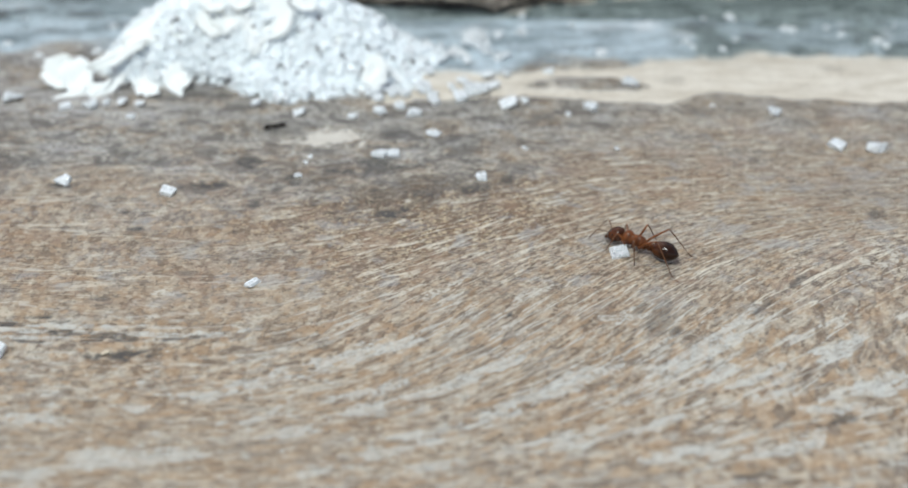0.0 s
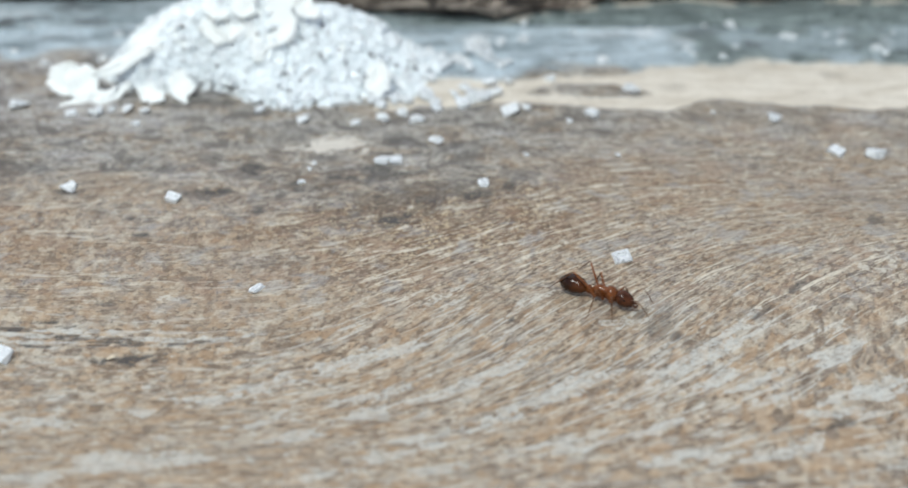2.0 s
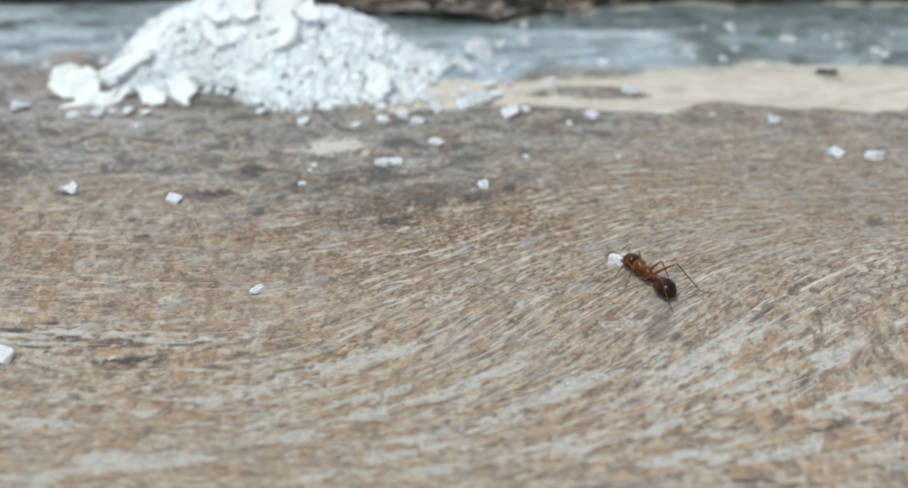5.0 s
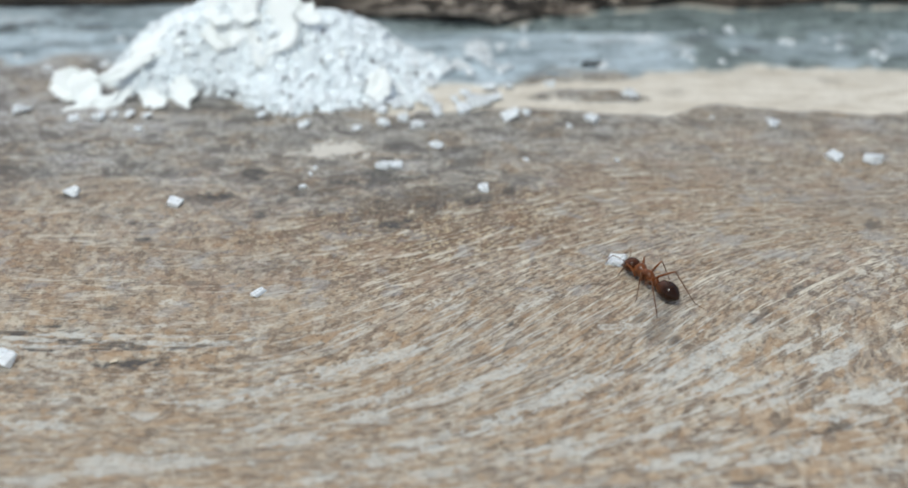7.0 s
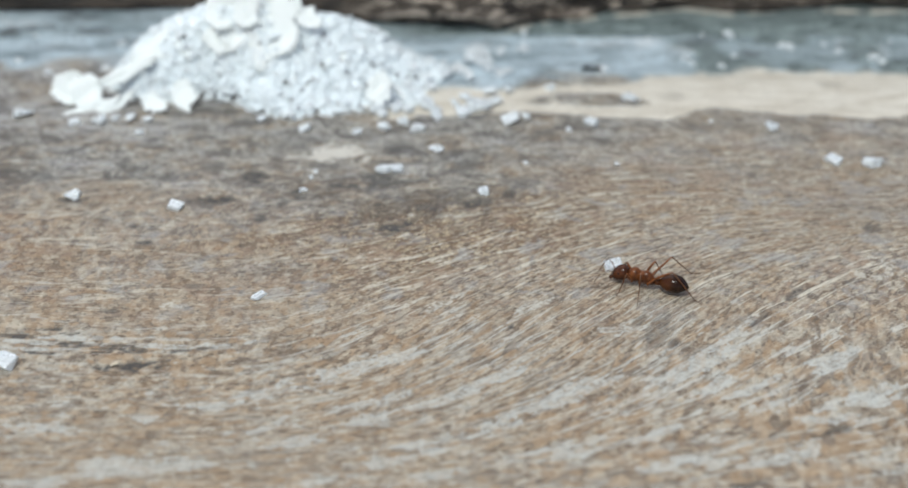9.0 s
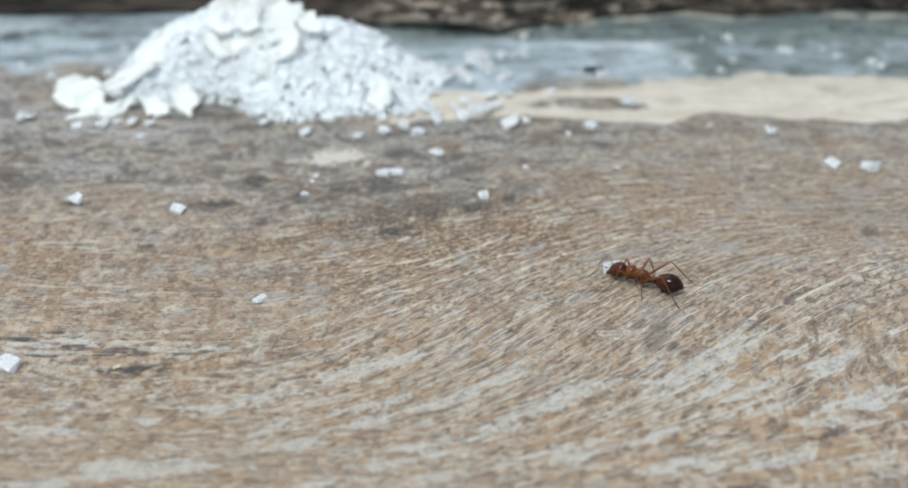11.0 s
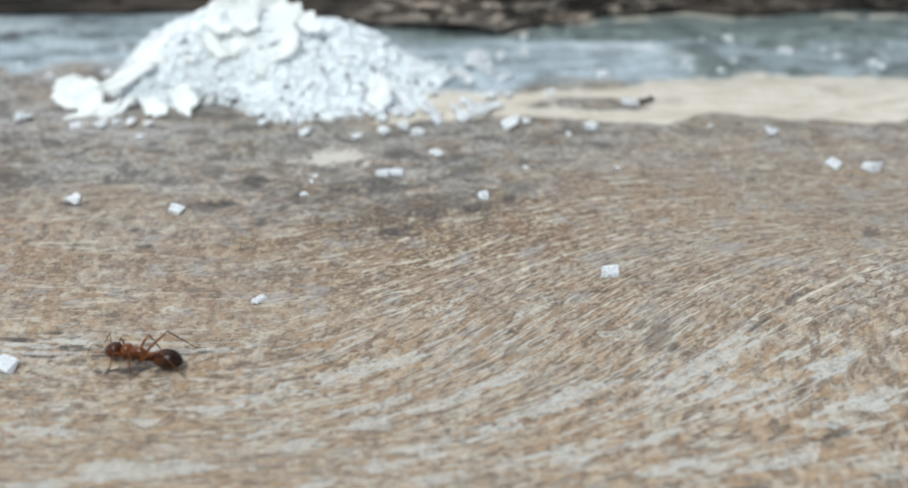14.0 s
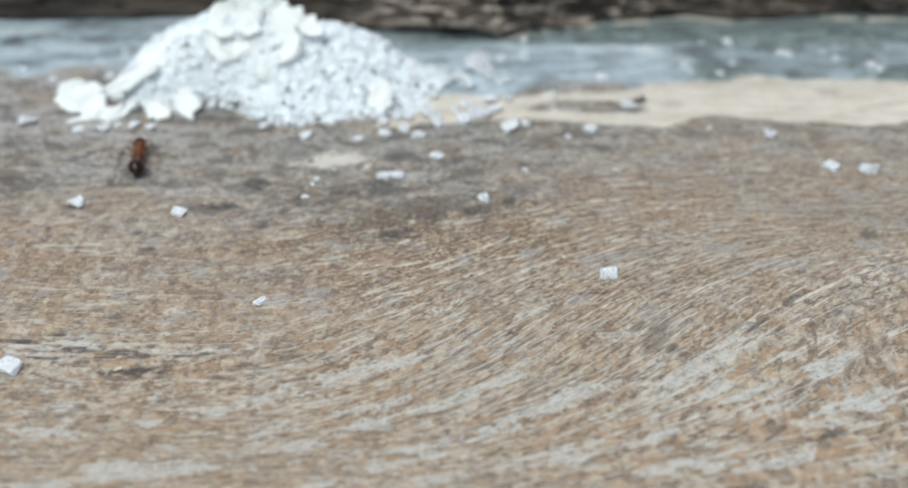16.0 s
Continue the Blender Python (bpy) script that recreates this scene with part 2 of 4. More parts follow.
def board_material():
    s = Shade("old_dark_board")
    pos = s.place()
    long = s.noise(s.stretch(pos, 0.12, 1.0, 1.1), 1.0, 6, 0.6, 0.6)
    fine = s.noise(s.stretch(pos, 0.6, 3.0, 3.2), 1.0, 4, 0.6)
    col = s.mix(s.step(long, 0.38, 0.62), (0.013, 0.010, 0.008), (0.068, 0.050, 0.037))
    col = s.mix(s.math("MULTIPLY", s.step(fine, 0.5, 0.7), 0.4), col, (0.11, 0.083, 0.06))
    flake = s.noise(s.stretch(pos, 0.35, 1.0, 1.3), 1.0, 5, 0.7, 0.7)
    across = s.node("ShaderNodeSeparateXYZ", Vector=pos).outputs["X"]
    worn = s.math("MULTIPLY", s.step(across, -9.0, -3.0), s.math("ADD", 0.35, s.math("MULTIPLY", s.step(across, 22.0, 10.0), 0.65)))
    col = s.mix(s.math("MULTIPLY", s.math("MULTIPLY", s.step(flake, 0.50, 0.60), worn), 0.9), col, (0.50, 0.415, 0.34))
    s.set(Base_Color=col, Roughness=0.75)
    s.bump(s.math("ADD", long, s.math("MULTIPLY", fine, 0.4)), 0.0003)
    return s.mat


def sugar_material(name, tint, transmission, unit, glow=0.08):
    s = Shade(name)
    pos = s.place(unit)
    seed = s.tree.nodes.new("ShaderNodeObjectInfo").outputs["Random"]
    isle = s.tree.nodes.new("ShaderNodeNewGeometry").outputs["Random Per Island"]
    vary = s.math("FRACT", s.math("ADD", seed, isle), 0.0)
    col = s.mix(vary, [c * 0.96 for c in tint], tint)
    cloud = s.noise(pos, 2.5, 3, 0.6)
    s.set(Base_Color=col, Roughness=s.math("ADD", 0.08, s.math("MULTIPLY", cloud, 0.4)), IOR=1.54, Transmission_Weight=transmission,
          Subsurface_Weight=glow, Subsurface_Radius=(0.0008, 0.0009, 0.001), Subsurface_Scale=1.0)
    s.bump(s.noise(pos, 6.0, 3, 0.6), 0.00006, 0.6)
    return s.mat


def flake_material():
    s = Shade("creamy_flake")
    pos = s.place()
    col = s.mix(s.step(s.noise(pos, 0.8, 4, 0.6), 0.35, 0.65), (0.905, 0.935, 0.90), (0.94, 0.962, 0.94))
    s.set(Base_Color=col, Roughness=0.6, Subsurface_Weight=0.08, Subsurface_Radius=(0.0012, 0.0012, 0.0011), Subsurface_Scale=1.0)
    s.bump(s.noise(pos, 3.0, 3, 0.6), 0.00006, 0.6)
    return s.mat


def shell_material(name, deep, bright, rough=0.22, tip=None, coat=0.15):
    """Ant's shell: glossy, slightly see-through at the joints; tip: a darker colour towards the rear of the part."""
    s = Shade(name)
    pos = s.place()
    col = s.mix(s.step(s.noise(pos, 2.2, 3, 0.6), 0.3, 0.7), deep, bright)
    if tip:
        x = s.node("ShaderNodeSeparateXYZ", Vector=pos).outputs["X"]
        ring = s.math("SINE", s.math("MULTIPLY", x, 14.0), 0.0)
        col = s.mix(s.step(x, 0.45, -0.25), col, tip)
        col = s.mix(s.math("MULTIPLY", s.step(ring, 0.85, 1.0), 0.15), col, bright)
    s.set(Base_Color=col, Roughness=rough, Coat_Weight=coat, Coat_Roughness=0.08, Specular_IOR_Level=0.22)
    s.bump(s.noise(pos, 22.0, 2, 0.5), 0.00001, 0.5)
    return s.mat


WOOD = wood_material()
BOARD = board_material()
SUGAR = sugar_material("sugar", (0.93, 0.965, 0.975), 0.25, 1)
CLEAR = sugar_material("clear_sugar", (0.93, 0.96, 0.975), 0.4, 1)
HEAP = sugar_material("heaped_sugar", (0.892, 0.942, 0.957), 0.0, 1000, 0.06)
FLAKE = flake_material()
RED = shell_material("amber_shell", (0.065, 0.019, 0.006), (0.20, 0.064, 0.018), 0.28, None, 0.15)
HEAD = shell_material("russet_shell", (0.032, 0.010, 0.004), (0.095, 0.028, 0.008), 0.22, None, 0.15)
REAR = shell_material("banded_shell", (0.048, 0.014, 0.004), (0.085, 0.026, 0.006), 0.20, (0.018, 0.006, 0.002), 0.12)
LIMB = shell_material("limb_shell", (0.14, 0.045, 0.014), (0.25, 0.082, 0.025), 0.32)
SHIN = shell_material("shin_shell", (0.085, 0.034, 0.014), (0.14, 0.058, 0.024), 0.35)
BLACK = shell_material("black_shell", (0.014, 0.011, 0.009), (0.034, 0.026, 0.018), 0.25)
EYE = shell_material("eye", (0.006, 0.005, 0.005), (0.01, 0.008, 0.008), 0.15)
FIBRE = shell_material("hair_fibre", (0.10, 0.085, 0.06), (0.16, 0.13, 0.09), 0.5)
CHIP = shell_material("pale_wood_chip", (0.62, 0.52, 0.38), (0.72, 0.63, 0.48), 0.7)
# near-black, for the specks that imitate shaded gaps in the heap
GAP_SPECK = shell_material("gap_shade_speck", (0.02, 0.017, 0.014), (0.05, 0.04, 0.03), 0.8)


# ---- mesh helpers ----
def finish(name, bm, material, smooth=True):
    mesh = bpy.data.meshes.new(name)
    bm.to_mesh(mesh)
    bm.free()
    mesh.materials.append(material)
    mesh.polygons.foreach_set("use_smooth", [smooth] * len(mesh.polygons))
    return mesh


def part(name, bm, material, parent, label="", smooth=True):
    ob = new(name, finish(name, bm, material, smooth))
    ob.parent = parent
    return tagged(ob, label)


def lattice(ix, iy, seed):
    h = (ix * 374761393 + iy * 668265263 + seed * 974711) & 0x7FFFFFFF
    h = ((h ^ (h >> 13)) * 1274126177) & 0x7FFFFFFF
    return ((h ^ (h >> 16)) & 0xFFFF) / 65535.0


def value_noise(x, y, seed=0):
    x, y = np.asarray(x, float), np.asarray(y, float)
    ix, iy = np.floor(x).astype(np.int64), np.floor(y).astype(np.int64)
    fx, fy = x - ix, y - iy
    fx, fy = fx * fx * (3 - 2 * fx), fy * fy * (3 - 2 * fy)
    a, b = lattice(ix, iy, seed), lattice(ix + 1, iy, seed)
    c, d = lattice(ix, iy + 1, seed), lattice(ix + 1, iy + 1, seed)
    return (a + (b - a) * fx) * (1 - fy) + (c + (d - c) * fx) * fy


def fractal(x, y, seed=0, octaves=4):
    total, size = 0.0, 0.0
    for k in range(octaves):
        total = total + value_noise(x * 2 ** k, y * 2 ** k, seed + k) / 2 ** k
        size += 1 / 2 ** k
    return total / size


def smooth_step(v, low, high):
    t = np.clip((v - low) / (high - low), 0, 1)
    return t * t * (3 - 2 * t)


# ---- the plank ----
DARK_SPOTS = [
    (-15.3, -10.6, 1.5, 0.4, 1), (-17.6, -6.2, 0.5, 0.3, 0.8), (-13.5, -4.0, 0.7, 0.3, 0.6), (-11.0, 2.6, 0.5, 0.4, 0.8),
    (-18.0, 1.8, 0.3, 0.2, 0.9), (-4.2, 6.4, 2.1, 0.9, 0.8), (1.7, 4.3, 1.7, 0.7, 0.7), (-1.4, 2.4, 0.5, 0.4, 0.6),
    (-3.2, 1.2, 1.5, 0.3, 0.6), (-22.3, 4.7, 0.9, 0.4, 1), (-14.0, 4.2, 2.0, 0.5, 0.7), (-17.4, 7.2, 1.6, 0.5, 0.6),
    (-26.0, 7.3, 1.7, 1.1, 0.7), (-11.4, 6.3, 1.2, 0.7, 0.5), (-9.0, 4.9, 0.5, 0.4, 0.8), (23.4, 1.6, 0.6, 0.5, 0.7),
]
FRONT_DARK_SPOTS = [
    (17.8, -4.6, 0.6, 0.4, 0.8), (15.5, -6.8, 0.8, 0.4, 0.7), (10.4, -7.6, 0.9, 1.1, 0.55), (9.4, -6.9, 0.5, 0.4, 0.6), (10.9, -8.7, 0.4, 0.4, 0.7), (12.7, -18.7, 1.0, 0.2, 0.9),
    (17.6, -15.1, 0.7, 0.3, 0.7), (2.9, -7.4, 0.2, 0.2, 0.9), (-20.3, -7.7, 1.0, 0.2, 1), (-21.8, -8.2, 1.3, 0.2, 0.9),
    (-18.1, -9.0, 2.0, 0.2, 0.9), (-15.6, -9.4, 1.1, 0.2, 0.9), (-12.7, -9.3, 1.7, 0.2, 0.8),
]
STAIN_SPOTS = [
    (-10.2, 11.0, 2.2, 1.1, 0.4), (0.6, 9.5, 2.5, 1.0, 0.4), (6.4, 11.7, 2.9, 0.7, 0.35), (-2.1, 4.2, 4.7, 2.1, 0.52),
    (-7.6, 5.8, 3.1, 1.3, 0.45), (-4.3, 7.1, 1.6, 0.6, 0.9), (-6.6, 6.0, 1.2, 0.4, 1), (-9.1, 5.5, 0.5, 0.4, 1),
    (3.2, 5.2, 0.4, 0.6, 1), (1.2, 4.2, 0.7, 0.7, 1), (-1.8, 3.6, 1.0, 0.6, 0.75),
]
FAINT_STAIN_SPOTS = [
    (-3.1, 1.8, 1.1, 0.4, 1), (-13.7, 4.6, 1.3, 0.3, 1), (-11.7, 7.2, 1.0, 0.8, 1), (-3.4, 10.6, 1.2, 0.7, 0.5),
    (-7.9, -2.1, 0.4, 0.2, 0.6), (4.0, 6.5, 1.4, 0.9, 0.5), (-7.8, 8.2, 1.0, 0.5, 0.4), (0.2, 5.5, 2.0, 1.0, 0.55),
    (-11.9, -0.2, 0.4, 0.2, 0.5), (-9.1, 0.5, 0.6, 0.3, 0.4), (-17.1, 0.2, 0.5, 0.25, 1),
]
BACK_DARK_SPOTS = [
    (-16.7, 15.5, 1.9, 1.2, 0.5), (25.2, 19.6, 1.0, 0.4, 0.3), (14.6, 17.7, 0.8, 0.7, 0.2), (20.9, 23.9, 1.2, 0.7, 0.6),
    (17.8, 25.8, 1.7, 0.6, 0.5), (-27.7, 28.9, 2.5, 0.8, 0.7), (-31.8, 26.7, 1.0, 0.5, 0.8), (-30.3, 27.3, 2.5, 0.5, 0.8),
    (-26.4, 26.9, 1.8, 0.4, 0.8), (-23.0, 25.6, 1.6, 0.5, 0.6), (-28.4, 25.0, 2.5, 0.4, 0.5), (-22.6, 28.9, 1.7, 0.5, 0.5),
]
PALE_SPOTS = [
    (-7.5, 10.0, 2.1, 1.1, 1), (-19.4, -8.4, 3.5, 0.2, 0.8), (-13.0, -9.1, 3.1, 0.2, 0.8), (-10.1, 9.7, 1.1, 0.8, 0.5),
    (-8.3, 7.8, 0.9, 0.5, 0.5), (-0.7, -5.6, 1.3, 0.4, 0.6), (-14.7, -5.8, 0.9, 0.4, 0.6), (-5.1, -10.8, 2.0, 0.6, 0.8),
    (-2.7, -9.7, 1.4, 0.4, 0.7), (1.3, -12.0, 1.9, 0.5, 0.7), (4.4, -5.1, 1.4, 0.5, 0.6), (5.9, -12.0, 1.9, 0.6, 0.7),
    (8.9, -7.4, 1.5, 0.5, 0.7), (11.6, -10.9, 3.1, 0.5, 0.6), (-9.1, -13.1, 1.6, 0.5, 0.6),
]
MORE_PALE_SPOTS = [
    (-2.2, -17.0, 3.1, 0.5, 0.5), (-14.1, -17.5, 2.8, 0.6, 0.7), (-19.1, -15.1, 1.6, 0.5, 0.6), (-3.6, -13.1, 2.4, 0.4, 0.6),
    (16.4, -14.3, 2.4, 0.4, 0.5), (16.2, 24.5, 1.1, 0.8, 0.6), (18.9, 27.4, 1.1, 0.6, 0.5), (24.0, 25.9, 0.5, 0.9, 0.45),
    (27.5, 25.4, 0.5, 0.9, 0.45), (30.0, 24.2, 0.7, 1.1, 0.45), (13.5, 25.4, 1.1, 0.7, 0.6), (1.5, 24.8, 1.1, 0.7, 0.7),
    (10.5, 25.5, 1.6, 0.8, 0.3), (-31.3, 27.9, 2.1, 0.8, 0.6), (-26.5, 22.2, 2.0, 0.9, 0.4),
]
# bright glints on the grey film, painted in as small pale spots
GLINT_SPOTS = [
    (5.0, 25.4, 0.3, 0.5, 0.5), (19.9, 27.5, 0.3, 0.5, 0.5), (24.0, 25.6, 0.3, 0.5, 0.5), (18.7, 22.6, 0.3, 0.4, 0.5),
]
STREAK_SPOTS = [
    (-19.1, -15.3, 1.6, 0.3, 0.75), (-15.7, -17.2, 1.6, 0.3, 0.75), (-10.9, -13.5, 1.7, 0.4, 0.75), (-6.9, -15.8, 1.6, 0.3, 0.75),
    (-3.8, -14.4, 1.7, 0.4, 0.75), (-1.7, -16.1, 1.6, 0.3, 0.75), (2.0, -14.9, 1.6, 0.4, 0.75), (4.5, -13.5, 1.7, 0.4, 0.75),
    (7.5, -13.1, 1.7, 0.4, 0.75), (9.7, -15.1, 1.6, 0.3, 0.75), (12.9, -11.8, 1.7, 0.4, 0.75), (14.7, -13.5, 1.7, 0.4, 0.75),
    (18.8, -10.1, 1.7, 0.4, 0.75), (19.5, -12.7, 1.7, 0.4, 0.75), (5.1, -16.8, 1.6, 0.3, 0.75), (9.3, -17.5, 1.6, 0.3, 0.75),
    (14.6, -17.0, 1.6, 0.3, 0.75), (-0.6, -18.1, 1.6, 0.3, 0.75), (-5.7, -18.3, 1.6, 0.3, 0.75),
]
# dark cracks and pale fibres side by side near the plank's left end
CRACKS = [
    (-22.4, -8.2, -20.8, -8.4), (-20.1, -8.6, -18.4, -8.8), (-21.2, -9.5, -19.5, -9.7), (-17.9, -9.25, -16.1, -9.25), (-17.9, -9.5, -16.7, -9.5),
    (-16.4, -10.6, -13.8, -10.2), (-16.0, -10.7, -14.6, -10.5), (-19.6, -8.0, -18.7, -8.0),
]
PALE_FIBRES = [(-22.3, -8.6, -18.3, -8.75), (-18.3, -8.8, -14.6, -9.0), (-22.2, -9.2, -18.3, -9.3), (-16.1, -8.9, -10.9, -9.1)]
# bleached streaks along the grain: from, to
FRONT_STREAKS = [
    (9.0, -12.3, 15.5, -6.4), (7.3, -7.6, 9.9, -7.2), (3.5, -6.1, 5.2, -4.9), (0.4, -12.2, 3.4, -10.7), (2.3, -14.1, 8.1, -11.2), (-6.6, -11.2, -3.5, -9.9),
    (-4.0, -10.1, -1.5, -9.4), (-10.4, -12.9, -7.8, -11.6), (-9.3, -15.3, -7.8, -14.3), (-19.0, -15.1, -18.1, -14.5), (-16.0, -18.0, -11.6, -17.1),
    (-19.3, -18.6, -15.3, -17.7), (-7.6, -16.0, -6.2, -15.4), (-14.7, -14.3, -13.7, -14.2), (-2.2, -13.7, 0.2, -12.5),
]
MORE_STREAKS = [
    (10.6, -11.3, 12.4, -9.9), (12.7, -12.9, 15.7, -11.1), (17.1, -10.3, 19.0, -9.5), (19.3, -13.4, 21.2, -12.4), (15.8, -14.3, 18.8, -14.0),
    (9.8, -17.0, 12.7, -16.9), (15.3, -16.6, 16.3, -16.1), (3.9, 2.9, 7.0, 4.2), (3.6, 1.9, 6.4, 2.9), (0.5, -0.1, 3.2, 1.7),
    (11.9, -0.1, 13.3, 0.6), (12.2, -3.5, 15.9, -2.0), (17.1, -3.5, 19.4, -2.8), (12.1, -0.1, 14.3, 2.7), (17.4, 2.1, 19.7, 2.5),
    (19.7, -0.7, 21.7, 0.2), (-7.1, 0.1, -4.6, 1.3), (-3.8, -1.8, -0.7, 0.1),
]
RING = (22.30, -2.28)
SMUDGES = [
    (-10.2, -2.3, 2.2, 1.0, 0.6), (19.0, 8.2, 3.8, 2.3, 0.45), (22.3, 4.2, 3.0, 1.6, 0.4), (-14.2, -1.6, 1.9, 0.8, 0.35),
]
BOARD_LINE = ([-35.9, -25.2, -19.7, -11.3, -7.8, 3.1, 6.1, 11.8, 17.0, 19.9, 33.7], [29.7, 30.0, 30.5, 29.0, 27.7, 26.8, 28.0, 29.4, 30.5, 29.7, 30.3])
BARE_LOW = ([-12.4, -6.8, -2.4, 0.6, 2.1, 4.4, 8.1, 13.6, 15.4, 17.2, 19.0, 23.0, 26.6, 29.2], [14.5, 14.3, 14.3, 14.9, 15.3, 15.5, 14.9, 14.3, 15.5, 16.1, 15.5, 15.1, 14.6, 14.9])
BARE_HIGH = ([-12.6, -7.0, -2.5, 0.6, 3.7, 6.4, 10.7, 12.8, 20.4, 30.9], [15.7, 17.5, 18.8, 18.6, 18.4, 18.8, 19.1, 20.3, 21.2, 20.8])


def grain_slope(x, y):
    """Rise of the grain lines, seen from above, at a place in millimetres."""
    right = smooth_step(x, -16.0, 3.0)
    swirl = 0.88 * np.exp(-((y + 7.0) / np.where(y < -7.0, 8.5, 7.5)) ** 2) + 0.20 * np.exp(-((y - 2.0) / 4.0) ** 2) * (1 - smooth_step(x, 6, 16))
    return 0.03 + right * swirl * (1 - 0.25 * smooth_step(x, 12, 26)) - 0.07 * np.exp(-((x + 18) / 7) ** 2) * np.exp(-((y + 7) / 4) ** 2)


def grain_height(x, y, steps=48):
    """Follows the grain line through (x, y) to a common cross-section and gives where it meets it."""
    stop = 6.0
    v, px = np.array(y, float), np.array(x, float)
    dx = (stop - px) / steps
    for _ in range(steps):
        mid = v + 0.5 * dx * grain_slope(px, v)
        v = v + dx * grain_slope(px + 0.5 * dx, mid)
        px = px + dx
    return v


def spots(x, y, v, rows):
    """Ragged patches that lie along the grain; v: the grain line of each place."""
    total = np.zeros_like(x)
    wobble = fractal(x * 1.1, v * 1.6, 31, 4) - 0.5
    ragged = fractal(x * 2.6, v * 7.0, 37, 4) - 0.5
    for sx, sy, rx, ry, strength in rows:
        near = (np.abs(x - sx) < 3 * rx) & (np.abs(y - sy) < 3 * rx + 0.5)
        line = grain_height(np.array([sx, sx]), np.array([sy - 0.2, sy + 0.2]))
        across = (v[near] - line.mean()) / max(0.2, (line[1] - line[0]) / 0.4)
        d = np.hypot((x[near] - sx) / rx, across / ry) + min(1.0, rx / 1.3) * (1.4 * wobble[near] + 2.0 * ragged[near])
        total[near] = np.maximum(total[near], strength * smooth_step(d, 1.15, 0.55))
    return total


def streaks(x, y, rows, thin=1.0):
    """Ragged pale streaks, thicker towards the front of the plank."""
    total = np.zeros_like(x)
    ragged = fractal(x * 1.6, y * 2.4, 43, 4) - 0.5
    for x0, y0, x1, y1 in rows:
        wide = thin * (0.10 + 0.17 * smooth_step(-(y0 + y1) / 2, 2.0, 9.0))
        near = (np.abs(x - (x0 + x1) / 2) < abs(x1 - x0) / 2 + 1.5) & (np.abs(y - (y0 + y1) / 2) < abs(y1 - y0) / 2 + 1.5)
        px, py, lx, ly = x[near] - x0, y[near] - y0, x1 - x0, y1 - y0
        u = np.clip((px * lx + py * ly) / (lx * lx + ly * ly), 0, 1)
        d = np.hypot(px - u * lx, py - u * ly + 0.25 * thin * np.sin(u * 3.1)) / (wide * (0.5 + 2.0 * u * (1 - u)))
        total[near] = np.maximum(total[near], smooth_step(d + 1.7 * ragged[near], 1.3, 0.6))
    return total


def bare_mask(x, y):
    wobble = (fractal(x * 0.6, y * 0.6, 5, 4) - 0.5) * 1.6
    low, high = np.interp(x, *BARE_LOW), np.interp(x, *BARE_HIGH)
    inside = smooth_step(y + wobble * 0.5, low - 0.12, low + 0.12) * smooth_step(y + wobble, high + 0.35, high - 0.35)
    inside = inside * np.where(x < 4.5, smooth_step(fractal(x * 0.5, y * 0.9, 77, 4) + 0.06 * (x + 4), 0.42, 0.56), 1) * smooth_step(x, -15, -12)
    lens = smooth_step(np.hypot((x - 8.7) / 3.6, (y - 16.9) / 0.85) + 1.1 * wobble, 1.25, 0.75)
    return inside * (1 - lens)


def cove(y):
    """The plank turns up towards the board behind it."""
    return 0.5 * smooth_step(y, 25.0, 28.3)


def relief(x, y):
    x, y = np.asarray(x, float), np.asarray(y, float)
    z = 0.25 * (fractal(x * 0.08, y * 0.08, 3, 2) - 0.5) + cove(y)
    return z - 0.16 * bare_mask(x, y)


